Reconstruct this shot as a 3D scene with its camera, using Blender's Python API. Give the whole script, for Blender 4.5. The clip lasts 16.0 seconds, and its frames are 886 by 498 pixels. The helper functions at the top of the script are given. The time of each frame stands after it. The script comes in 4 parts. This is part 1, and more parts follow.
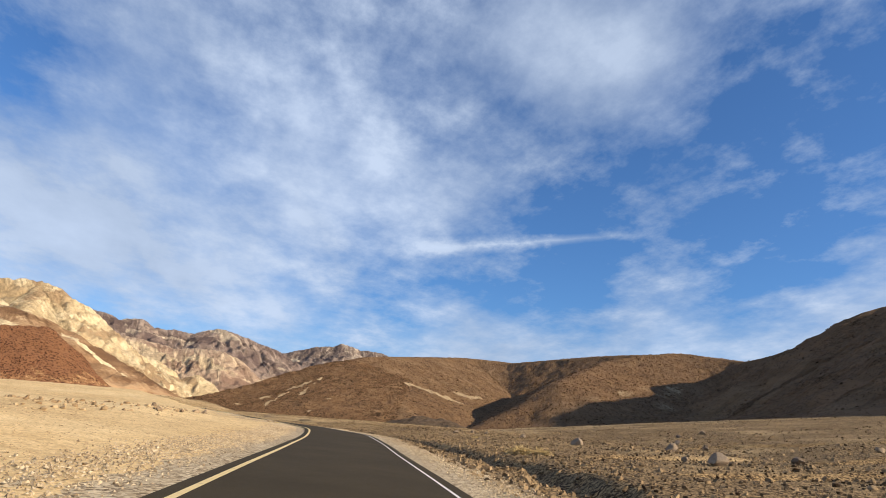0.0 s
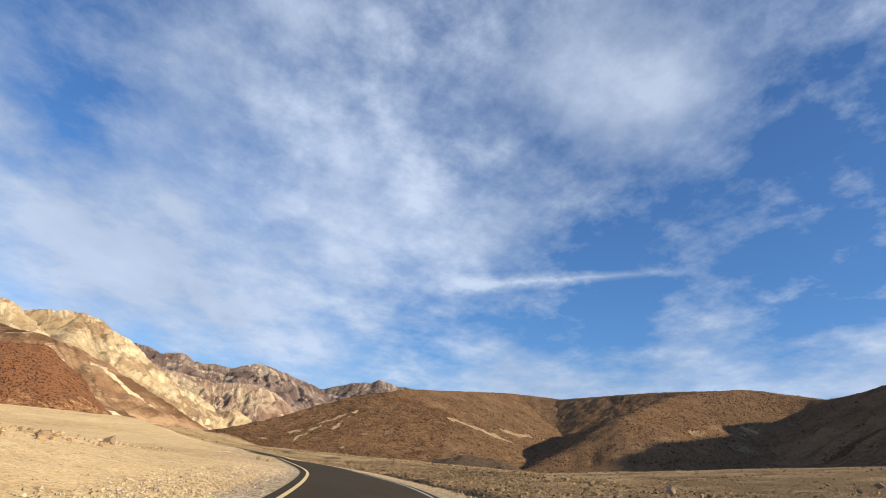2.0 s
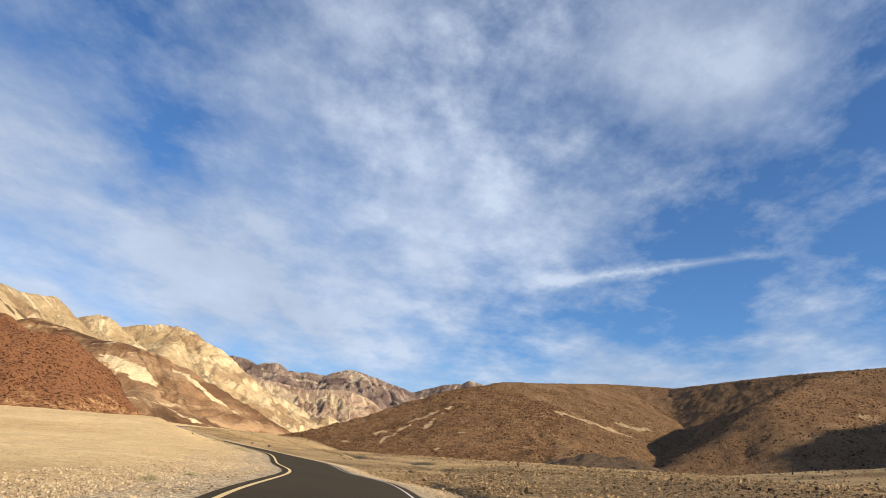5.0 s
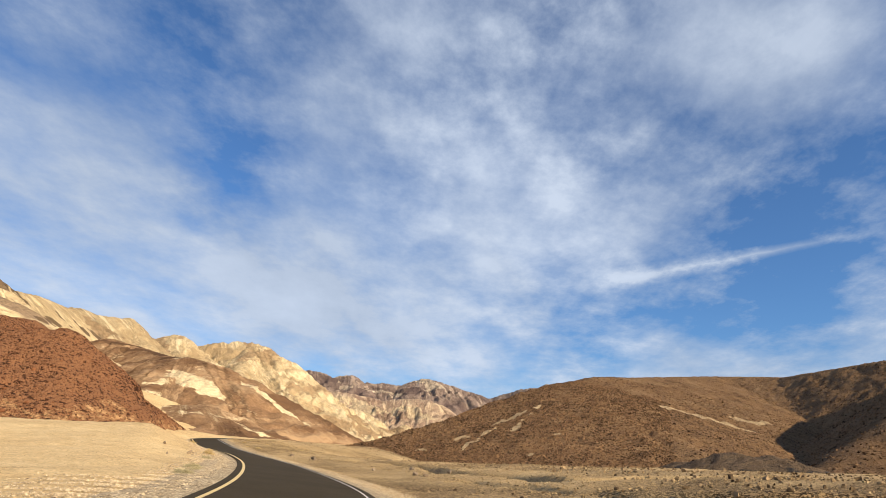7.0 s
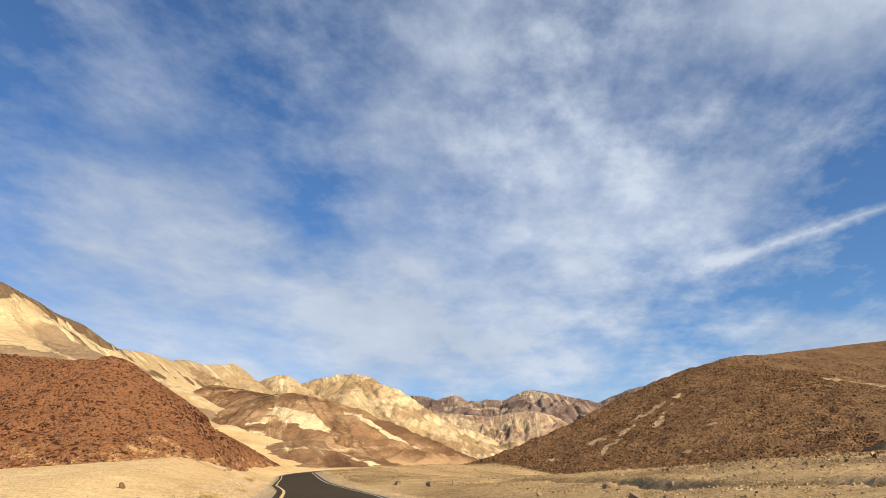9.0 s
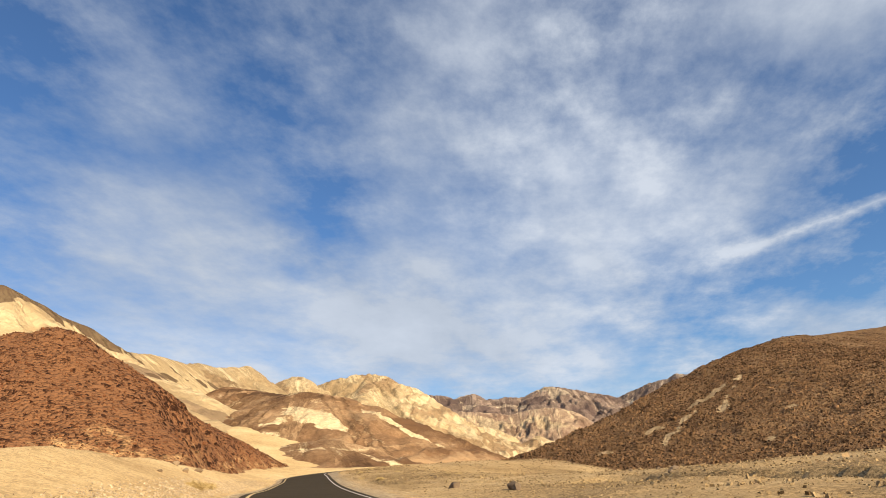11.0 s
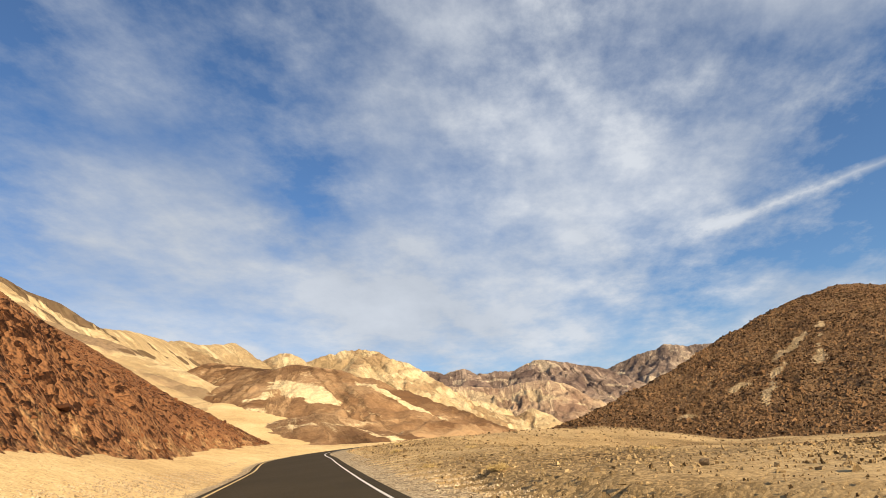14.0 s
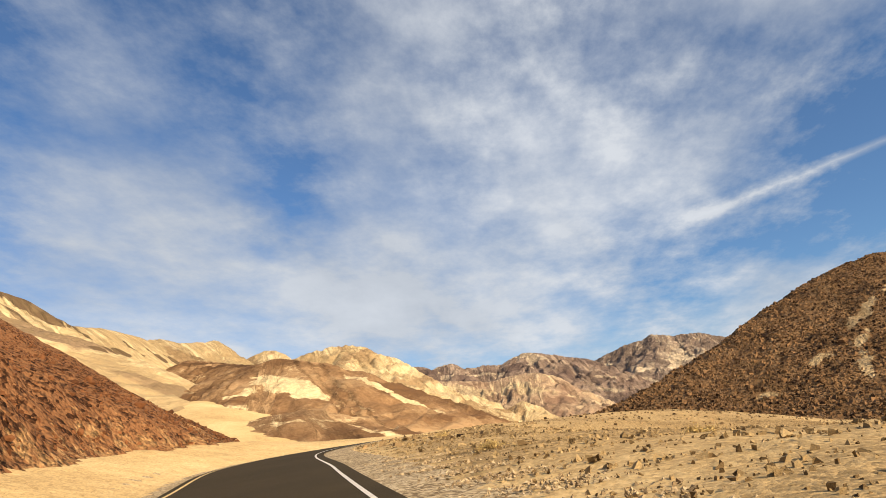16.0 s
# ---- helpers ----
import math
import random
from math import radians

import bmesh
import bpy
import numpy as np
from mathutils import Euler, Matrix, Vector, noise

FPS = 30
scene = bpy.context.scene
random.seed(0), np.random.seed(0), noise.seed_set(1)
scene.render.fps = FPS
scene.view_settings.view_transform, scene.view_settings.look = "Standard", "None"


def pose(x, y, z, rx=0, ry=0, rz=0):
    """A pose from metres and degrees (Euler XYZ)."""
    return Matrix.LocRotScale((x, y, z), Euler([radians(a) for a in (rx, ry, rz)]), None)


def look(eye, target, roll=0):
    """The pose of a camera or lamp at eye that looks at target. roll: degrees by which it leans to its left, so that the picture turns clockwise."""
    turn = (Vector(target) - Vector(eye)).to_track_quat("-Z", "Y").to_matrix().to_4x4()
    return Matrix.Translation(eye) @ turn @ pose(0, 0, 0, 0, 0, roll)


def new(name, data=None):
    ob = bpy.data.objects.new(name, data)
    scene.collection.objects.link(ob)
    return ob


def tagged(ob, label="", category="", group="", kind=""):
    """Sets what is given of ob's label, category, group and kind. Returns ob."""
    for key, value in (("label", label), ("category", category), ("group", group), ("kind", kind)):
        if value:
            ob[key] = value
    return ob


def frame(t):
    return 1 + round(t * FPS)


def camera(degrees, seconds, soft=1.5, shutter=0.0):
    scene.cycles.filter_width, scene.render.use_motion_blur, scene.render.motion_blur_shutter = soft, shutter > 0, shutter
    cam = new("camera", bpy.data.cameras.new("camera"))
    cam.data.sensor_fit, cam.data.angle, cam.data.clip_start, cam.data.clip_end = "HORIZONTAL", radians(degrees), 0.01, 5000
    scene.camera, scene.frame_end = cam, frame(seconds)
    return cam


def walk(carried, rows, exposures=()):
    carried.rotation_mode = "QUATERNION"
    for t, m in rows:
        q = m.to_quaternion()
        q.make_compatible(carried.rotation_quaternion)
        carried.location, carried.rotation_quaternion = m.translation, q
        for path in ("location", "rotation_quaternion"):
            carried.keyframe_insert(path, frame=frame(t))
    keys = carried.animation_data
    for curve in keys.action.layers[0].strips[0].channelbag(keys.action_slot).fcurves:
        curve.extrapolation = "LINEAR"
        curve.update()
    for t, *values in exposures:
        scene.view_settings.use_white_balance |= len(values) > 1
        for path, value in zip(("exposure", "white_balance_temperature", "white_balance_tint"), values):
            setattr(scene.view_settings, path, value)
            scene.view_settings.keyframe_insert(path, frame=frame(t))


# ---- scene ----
cam = camera(68.0, 16.0, soft=0.5)
PATH = [
    (0.0, 0.0, 0.0, 1.3, 106.239, -4.193, -0.051),
    (0.5, -1.042, 7.511, 1.464, 106.547, -4.288, 0.416),
    (1.0, -2.1, 14.968, 1.618, 107.198, -4.472, 1.176),
    (1.5, -3.19, 22.307, 1.717, 108.38, -4.692, 2.162),
    (2.0, -4.271, 29.539, 1.917, 109.158, -5.206, 3.122),
    (2.5, -5.34, 36.44, 2.083, 109.12, -5.231, 3.443),
    (3.0, -6.433, 43.034, 2.258, 109.027, -5.167, 3.941),
    (3.5, -7.794, 50.2, 2.41, 108.898, -5.084, 4.931),
    (4.0, -9.255, 57.073, 2.531, 108.717, -4.669, 6.675),
    (4.5, -10.946, 63.851, 2.64, 108.612, -4.149, 9.064),
    (7.0, -22.81, 102.392, 3.495, 108.866, -1.844, 17.76),
    (7.5, -25.991, 108.878, 3.604, 108.9, -1.002, 20.537),
    (8.0, -29.203, 115.04, 3.735, 109.184, 0.224, 23.545),
    (8.5, -32.413, 120.768, 3.815, 109.795, 1.62, 25.919),
    (9.0, -35.685, 126.054, 3.976, 110.372, 3.677, 27.321),
    (9.5, -38.974, 131.077, 4.053, 110.502, 5.532, 28.77),
    (12.0, -55.967, 153.25, 5.1, 110.446, 4.613, 29.083),
    (12.5, -59.806, 157.859, 5.336, 110.212, 4.967, 29.044),
    (13.0, -63.505, 162.303, 5.623, 109.759, 5.551, 28.901),
    (13.5, -67.248, 166.721, 5.969, 109.086, 5.948, 28.599),
    (14.0, -70.976, 171.213, 6.276, 108.401, 6.364, 28.161),
    (14.5, -74.508, 175.566, 6.552, 107.943, 6.742, 27.845),
    (15.0, -78.046, 180.092, 6.785, 107.694, 6.996, 27.591),
    (15.5, -81.678, 184.679, 6.972, 107.714, 7.46, 27.344),
    (16.0, -84.957, 189.113, 7.219, 107.924, 7.803, 27.206),
]
EXPOSURES = [(0, 0.68, 5720, 10), (4.5, 0.68, 5870, 10), (8, 0.68, 6100, 10), (12.5, 0.72, 6600, 10), (16, 0.74, 6840, 10)]
walk(cam, [(t, pose(*p)) for t, *p in PATH], EXPOSURES)

# ---------------------------------------------------------------- light
SUN_AZ, SUN_EL = -108.0, 22.0            # degrees to the left of +y, and above the horizon
sun_dir = Vector((-math.sin(radians(SUN_AZ)) * math.cos(radians(SUN_EL)),
                  math.cos(radians(SUN_AZ)) * math.cos(radians(SUN_EL)), math.sin(radians(SUN_EL))))
sun = new("sun", bpy.data.lights.new("sun", "SUN"))
sun.data.energy, sun.data.angle, sun.data.color = 5.0, radians(0.55), (1.0, 0.80, 0.54)
sun.matrix_world = look((0, 0, 200), Vector((0, 0, 200)) - sun_dir)


def math_node(nt, op, a, b=None, c=None, clamp=False):
    n = nt.nodes.new("ShaderNodeMath")
    n.operation, n.use_clamp = op, clamp
    for i, v in enumerate((a, b, c)):
        if v is None:
            continue
        if isinstance(v, (int, float)):
            n.inputs[i].default_value = v
        else:
            nt.links.new(v, n.inputs[i])
    return n.outputs[0]


def noise_node(nt, vec, scale, detail=6, rough=0.55, distort=0.0):
    n = nt.nodes.new("ShaderNodeTexNoise")
    n.inputs["Scale"].default_value, n.inputs["Detail"].default_value = scale, detail
    n.inputs["Roughness"].default_value, n.inputs["Distortion"].default_value = rough, distort
    if vec is not None:
        nt.links.new(vec, n.inputs["Vector"])
    return n.outputs["Fac"]


def ramp_node(nt, fac, stops):
    n = nt.nodes.new("ShaderNodeValToRGB")
    while len(n.color_ramp.elements) < len(stops):
        n.color_ramp.elements.new(0.5)
    for e, (p, c) in zip(n.color_ramp.elements, stops):
        e.position = p
        e.color = (*c, 1) if len(c) == 3 else c
    nt.links.new(fac, n.inputs[0])
    return n.outputs[0]


def mix_node(nt, fac, a, b, mode="MIX"):
    n = nt.nodes.new("ShaderNodeMix")
    n.data_type, n.blend_type = "RGBA", mode
    for sock, v in ((n.inputs["Factor"], fac), (n.inputs[6], a), (n.inputs[7], b)):
        if isinstance(v, (int, float)):
            sock.default_value = v
        elif isinstance(v, tuple):
            sock.default_value = (*v, 1)
        else:
            nt.links.new(v, sock)
    return n.outputs[2]


def vec_node(nt, op, a, b=None):
    n = nt.nodes.new("ShaderNodeVectorMath")
    n.operation = op
    for i, v in enumerate((a, b)):
        if v is None:
            continue
        if isinstance(v, (tuple, Vector)):
            n.inputs[i].default_value = v
        else:
            nt.links.new(v, n.inputs[i])
    return n.outputs["Value"] if op in ("DOT_PRODUCT", "LENGTH") else n.outputs[0]


def azel(az, el):
    return Vector((-math.sin(radians(az)) * math.cos(radians(el)), math.cos(radians(az)) * math.cos(radians(el)), math.sin(radians(el))))


def build_sky():
    world = bpy.data.worlds.new("desert_sky")
    scene.world = world
    world.use_nodes = True
    nt = world.node_tree
    nt.nodes.clear()
    out, bg = nt.nodes.new("ShaderNodeOutputWorld"), nt.nodes.new("ShaderNodeBackground")
    sky = nt.nodes.new("ShaderNodeTexSky")
    sky.sky_type, sky.sun_disc = "NISHITA", False
    sky.sun_elevation, sky.sun_rotation = radians(SUN_EL), radians(-SUN_AZ)
    sky.altitude, sky.air_density, sky.dust_density, sky.ozone_density = 300, 1.0, 0.4, 2.0
    way = nt.nodes.new("ShaderNodeTexCoord").outputs["Generated"]
    sep = nt.nodes.new("ShaderNodeSeparateXYZ")
    nt.links.new(way, sep.inputs[0])
    # cloud sheet: the way out, carried to a flat layer overhead
    low = math_node(nt, "ADD", math_node(nt, "MAXIMUM", sep.outputs[2], 0.0), 0.16)
    flat = nt.nodes.new("ShaderNodeCombineXYZ")
    nt.links.new(math_node(nt, "DIVIDE", sep.outputs[0], low), flat.inputs[0])
    nt.links.new(math_node(nt, "DIVIDE", sep.outputs[1], low), flat.inputs[1])
    turn = nt.nodes.new("ShaderNodeMapping")
    turn.inputs["Rotation"].default_value = (0, 0, radians(46))
    turn.inputs["Scale"].default_value = (1.0, 0.45, 1.0)
    nt.links.new(flat.outputs[0], turn.inputs[0])
    turn2 = nt.nodes.new("ShaderNodeMapping")
    turn2.inputs["Rotation"].default_value = (0, 0, radians(62))
    turn2.inputs["Scale"].default_value = (1.0, 0.8, 1.0)
    nt.links.new(flat.outputs[0], turn2.inputs[0])
    soft = noise_node(nt, turn.outputs[0], 1.5, 8, 0.5, 0.2)
    fine = noise_node(nt, turn2.outputs[0], 4.2, 12, 0.62, 0.0)
    # thick and thin stretches of the sheet, 5 degrees apart in height and 8 in bearing
    thick, k = 0.42, 1 / (1 - math.cos(radians(5.5)))
    for row, amounts in enumerate(SHEET):
        for column, amount in enumerate(amounts):
            dot = vec_node(nt, "DOT_PRODUCT", way, azel(8 * column - 34, 5 * row + 8))
            fall = math_node(nt, "POWER", math.e, math_node(nt, "MULTIPLY_ADD", dot, k, -k))
            thick = math_node(nt, "MULTIPLY_ADD", fall, amount, thick)
    # where the sheet is thick it is smooth, where it thins it breaks into wisps
    wisp = math_node(nt, "MULTIPLY", math_node(nt, "MULTIPLY_ADD", fine, 2.9, -1.45), math_node(nt, "MAXIMUM", math_node(nt, "SUBTRACT", 1.05, thick), 0.35))
    cover = math_node(nt, "ADD", thick, math_node(nt, "ADD", math_node(nt, "MULTIPLY_ADD", soft, 1.2, -0.60), wisp))
    # one old contrail: a narrow band along a great circle
    for (az0, el0), (az1, el1), width, half, amount, wobble in CONTRAILS:
        a, b = azel(az0, el0), azel(az1, el1)
        pole, mid = a.cross(b).normalized(), (a + b).normalized()
        wob = math_node(nt, "MULTIPLY_ADD", noise_node(nt, way, 11.0, 9, 0.66), wobble, -0.5 * wobble)
        off = math_node(nt, "ABSOLUTE", math_node(nt, "ADD", vec_node(nt, "DOT_PRODUCT", way, pole), wob))
        # the older end has spread, the newer end is narrow
        wide = math_node(nt, "MAXIMUM", math_node(nt, "MULTIPLY_ADD", vec_node(nt, "DOT_PRODUCT", way, (a - b).normalized()), width * 2.6, width), width * 0.5)
        band = math_node(nt, "SUBTRACT", 1.0, math_node(nt, "DIVIDE", off, wide), clamp=True)
        reach = math_node(nt, "MULTIPLY", math_node(nt, "SUBTRACT", vec_node(nt, "DOT_PRODUCT", way, mid), math.cos(radians(half))), 60.0, clamp=True)
        body = math_node(nt, "MULTIPLY", math_node(nt, "MULTIPLY", band, reach), math_node(nt, "MULTIPLY_ADD", fine, 1.3, 0.35))
        cover = math_node(nt, "MAXIMUM", math_node(nt, "MULTIPLY_ADD", body, amount, cover), math_node(nt, "MULTIPLY", body, 1.2 * amount))
    mask = ramp_node(nt, cover, [(0.12, (0.015, 0.015, 0.015)), (0.5, (0.42, 0.42, 0.42)), (0.88, (0.93, 0.93, 0.93))])
    grain = noise_node(nt, turn.outputs[0], 1.1, 8, 0.55, 0.3)
    white = ramp_node(nt, math_node(nt, "MULTIPLY_ADD", cover, 0.30, grain), [(0.46, (0.25, 0.285, 0.34)), (0.9, (0.43, 0.462, 0.51))])
    tint = mix_node(nt, 1.0, sky.outputs[0], (0.60, 0.83, 1.08), "MULTIPLY")
    strength = nt.nodes.new("ShaderNodeVectorMath")
    strength.operation = "SCALE"
    strength.inputs["Scale"].default_value = SKY_STRENGTH
    nt.links.new(tint, strength.inputs[0])
    nt.links.new(mix_node(nt, mask, strength.outputs[0], white), bg.inputs[0])
    bg.inputs[1].default_value = 1.0
    nt.links.new(bg.outputs[0], out.inputs[0])


SKY_STRENGTH = 0.075
CONTRAILS = [((5.3, 15.7), (-15.3, 17.9), 0.0140, 11.2, 0.6, 0.012), ((-7.6, 13.2), (-11.9, 9.6), 0.0045, 3.2, 0.5, 0.004)]
# thickness of the cloud sheet, from 8 degrees up and from 34 degrees to the right of +y
SHEET = [
    (0.27, 0.21, 0.34, 0.22, 0.53, 0.03, 0.22, 0.03, 0.01, 0.09, 0.16, 0.07, -0.01),
    (0.23, -0.09, -0.07, -0.32, -0.28, -0.21, -0.02, 0.20, 0.30, 0.22, 0.17, 0.14, 0.10),
    (-0.17, -0.49, 0.03, -0.23, 0.08, 0.21, 0.15, 0.07, 0.31, 0.11, 0.07, 0.21, -0.06),
    (-0.05, -0.03, -0.04, -0.33, 0.26, 0.05, 0.17, 0.02, 0.08, -0.22, 0.25, 0.14, -0.09),
    (-0.21, -0.31, 0.06, 0.09, -0.29, -0.09, 0.08, 0.06, 0.20, -0.04, 0.02, 0.06, 0.12),
    (-0.18, -0.02, 0.24, 0.40, 0.23, 0.16, -0.13, -0.07, 0.02, 0.02, -0.04, 0.06, -0.17),
    (-0.03, -0.10, 0.02, 0.06, -0.03, -0.25, 0.02, 0.24, 0.04, -0.13, -0.01, 0.04, -0.09),
]
build_sky()

# ---------------------------------------------------------------- materials


def material(name, rough=0.9, spec=0.25):
    m = bpy.data.materials.new(name)
    m.use_nodes = True
    p = m.node_tree.nodes["Principled BSDF"]
    p.inputs["Roughness"].default_value = rough
    p.inputs["Specular IOR Level"].default_value = spec
    return m, m.node_tree, p


def coords(nt, kind="Object"):
    return nt.nodes.new("ShaderNodeTexCoord").outputs[kind]


def bump(nt, p, height, strength, distance):
    b = nt.nodes.new("ShaderNodeBump")
    b.inputs["Strength"].default_value, b.inputs["Distance"].default_value = strength, distance
    nt.links.new(height, b.inputs["Height"])
    nt.links.new(b.outputs[0], p.inputs["Normal"])


def slope_material(name, dark, mid, light, pale, big=0.03, small=0.8, relief=0.5, deep=None, cell=0.0, rill=0.0, cut=0.3):
    """Weathered slope: mottling at two sizes, loose blocks of size cell, runnels of width rill down the fall line,
    and other beds where the mesh's 'bed' attribute says so."""
    dark, mid, light, pale = (tuple(x * 0.87 for x in c) for c in (dark, mid, light, pale))
    m, nt, p = material(name, 0.95, 0.1)
    v = coords(nt)
    n1, n2 = noise_node(nt, v, big, 8, 0.6, 0.6), noise_node(nt, v, small, 9, 0.72)
    tone, height, share = math_node(nt, "MULTIPLY", n1, 0.45), math_node(nt, "MULTIPLY", n2, relief), 0.55
    lines = None
    if rill:
        att = nt.nodes.new("ShaderNodeAttribute")
        att.attribute_name = "flow"
        sep = nt.nodes.new("ShaderNodeSeparateXYZ")
        nt.links.new(att.outputs["Vector"], sep.inputs[0])
        flow = nt.nodes.new("ShaderNodeCombineXYZ")
        nt.links.new(math_node(nt, "MULTIPLY_ADD", n1, 3.0, math_node(nt, "DIVIDE", sep.outputs[0], rill)), flow.inputs[0])
        nt.links.new(math_node(nt, "DIVIDE", sep.outputs[1], rill * 6), flow.inputs[1])
        runs = noise_node(nt, flow.outputs[0], 0.5, 7, 0.68, 0.4)
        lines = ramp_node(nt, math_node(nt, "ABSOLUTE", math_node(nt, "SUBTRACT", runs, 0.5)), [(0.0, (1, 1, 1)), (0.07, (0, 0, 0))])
        tone = math_node(nt, "MULTIPLY_ADD", runs, 0.36, tone)
        share -= 0.36
        height = math_node(nt, "ADD", height, math_node(nt, "MULTIPLY_ADD", lines, -rill * 0.16, math_node(nt, "MULTIPLY", runs, rill * 0.8)))
    if cell:
        vor = nt.nodes.new("ShaderNodeTexVoronoi")
        vor.inputs["Scale"].default_value, vor.inputs["Detail"].default_value = 1 / cell, 1.0
        nt.links.new(v, vor.inputs["Vector"])
        cs = nt.nodes.new("ShaderNodeSeparateColor")
        nt.links.new(vor.outputs["Color"], cs.inputs[0])
        tone = math_node(nt, "MULTIPLY_ADD", cs.outputs[0], 0.34, tone)
        share -= 0.2
        height = math_node(nt, "MULTIPLY_ADD", vor.outputs["Distance"], -cell * 0.9, height)
    tone = math_node(nt, "MULTIPLY_ADD", n2, max(share, 0.12), tone)
    if cell:
        tone = math_node(nt, "ADD", tone, -0.06)
    c = ramp_node(nt, tone, [(0.44, dark), (0.5, mid), (0.56, light)])
    att = nt.nodes.new("ShaderNodeAttribute")
    att.attribute_name = "bed"
    sep = nt.nodes.new("ShaderNodeSeparateColor")
    nt.links.new(att.outputs["Color"], sep.inputs[0])
    break_up = math_node(nt, "MULTIPLY_ADD", n2, 1.5, -0.75)
    if lines is not None:
        break_up = math_node(nt, "ADD", math_node(nt, "MULTIPLY", break_up, 0.6), math_node(nt, "MULTIPLY_ADD", runs, 1.4, -0.7))
    edge = ramp_node(nt, math_node(nt, "ADD", sep.outputs[0], break_up), [(0.36, (0, 0, 0)), (0.66, (1, 1, 1))])
    var = mix_node(nt, ramp_node(nt, n2, [(0.35, (0, 0, 0)), (0.65, (1, 1, 1))]), tuple(x * 0.68 for x in pale), tuple(min(1, x * 1.2) for x in pale))
    c = mix_node(nt, edge, c, var)
    c = mix_node(nt, math_node(nt, "MULTIPLY", sep.outputs[2], math_node(nt, "MULTIPLY_ADD", n2, 1.2, 0.2)), c, tuple(0.8 * a + 0.22 * b for a, b in zip(light, pale)))
    dim = ramp_node(nt, math_node(nt, "ADD", sep.outputs[1], math_node(nt, "MULTIPLY", break_up, 0.9)), [(0.40, (0, 0, 0)), (0.60, (1, 1, 1))])
    c = mix_node(nt, dim, c, deep or tuple(x * 0.8 for x in dark))
    # runnel grooves drawn darker: brown wash, plus their shade put into the colour
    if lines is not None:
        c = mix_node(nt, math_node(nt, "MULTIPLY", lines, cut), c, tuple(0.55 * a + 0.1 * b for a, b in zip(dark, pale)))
    nt.links.new(c, p.inputs["Base Color"])
    bump(nt, p, height, 1.0, 1.0)
    return m


def ground_ramp(nt, fac, stops):
    """A ramp of dry desert tones."""
    return ramp_node(nt, fac, [(p, tuple(x * 0.87 for x in c)) for p, c in stops])


def ground_material():
    m, nt, p = material("desert_gravel", 0.95, 0.1)
    v = coords(nt)
    n1, n2, n3 = noise_node(nt, v, 0.06, 6, 0.6), noise_node(nt, v, 1.1, 8, 0.7), noise_node(nt, v, 9.0, 6, 0.75)
    k = math_node(nt, "ADD", math_node(nt, "MULTIPLY", n1, 0.35), math_node(nt, "ADD", math_node(nt, "MULTIPLY", n2, 0.27), math_node(nt, "MULTIPLY", n3, 0.38)))
    c = ground_ramp(nt, k, [(0.38, (0.39, 0.262, 0.118)), (0.5, (0.63, 0.452, 0.222)), (0.62, (0.80, 0.615, 0.33))])
    vor = nt.nodes.new("ShaderNodeTexVoronoi")
    vor.inputs["Scale"].default_value, vor.inputs["Detail"].default_value = 11.0, 2.0
    nt.links.new(v, vor.inputs["Vector"])
    cs = nt.nodes.new("ShaderNodeSeparateColor")
    nt.links.new(vor.outputs["Color"], cs.inputs[0])
    att = nt.nodes.new("ShaderNodeAttribute")
    att.attribute_name = "bed"
    sep = nt.nodes.new("ShaderNodeSeparateColor")
    nt.links.new(att.outputs["Color"], sep.inputs[0])
    # stone tones, lowered to put the shade of small relief into the colour
    stony = ground_ramp(nt, math_node(nt, "ADD", math_node(nt, "MULTIPLY", n2, 0.18), math_node(nt, "ADD", math_node(nt, "MULTIPLY", n3, 0.32), math_node(nt, "MULTIPLY", cs.outputs[0], 0.50))),
                      [(0.40, (0.020, 0.011, 0.005)), (0.56, (0.070, 0.042, 0.018)), (0.69, (0.165, 0.103, 0.045)), (0.82, (0.44, 0.295, 0.135))])
    grit = ramp_node(nt, cs.outputs[1], [(0.0, (0.52, 0.49, 0.47)), (0.22, (0.90, 0.88, 0.86)), (0.7, (1.0, 1.0, 1.0)), (1.0, (1.18, 1.17, 1.16))])
    c = mix_node(nt, 1.0, c, grit, "MULTIPLY")
    c = mix_node(nt, sep.outputs[0], c, stony)
    nt.links.new(c, p.inputs["Base Color"])
    rough = math_node(nt, "MULTIPLY", vor.outputs["Distance"], math_node(nt, "MULTIPLY_ADD", sep.outputs[0], -0.010, -0.004))
    bump(nt, p, math_node(nt, "ADD", rough, math_node(nt, "ADD", math_node(nt, "MULTIPLY", n3, 0.012), math_node(nt, "MULTIPLY", n2, 0.006))), 1.0, 1.0)
    return m


def shoulder_material():
    m, nt, p = material("shoulder_gravel", 0.9, 0.2)
    v = coords(nt)
    vor = nt.nodes.new("ShaderNodeTexVoronoi")
    vor.inputs["Scale"].default_value = 14.0
    nt.links.new(v, vor.inputs["Vector"])
    n = noise_node(nt, v, 0.5, 6, 0.6)
    sep = nt.nodes.new("ShaderNodeSeparateColor")
    nt.links.new(vor.outputs["Color"], sep.inputs[0])
    k = math_node(nt, "ADD", math_node(nt, "MULTIPLY", sep.outputs[0], 0.6), math_node(nt, "MULTIPLY", n, 0.4))
    c = ground_ramp(nt, k, [(0.18, (0.16, 0.108, 0.056)), (0.5, (0.46, 0.345, 0.195)), (0.82, (0.74, 0.60, 0.385))])
    nt.links.new(c, p.inputs["Base Color"])
    bump(nt, p, math_node(nt, "MULTIPLY", vor.outputs["Distance"], -1.0), 1.0, 0.01)
    return m


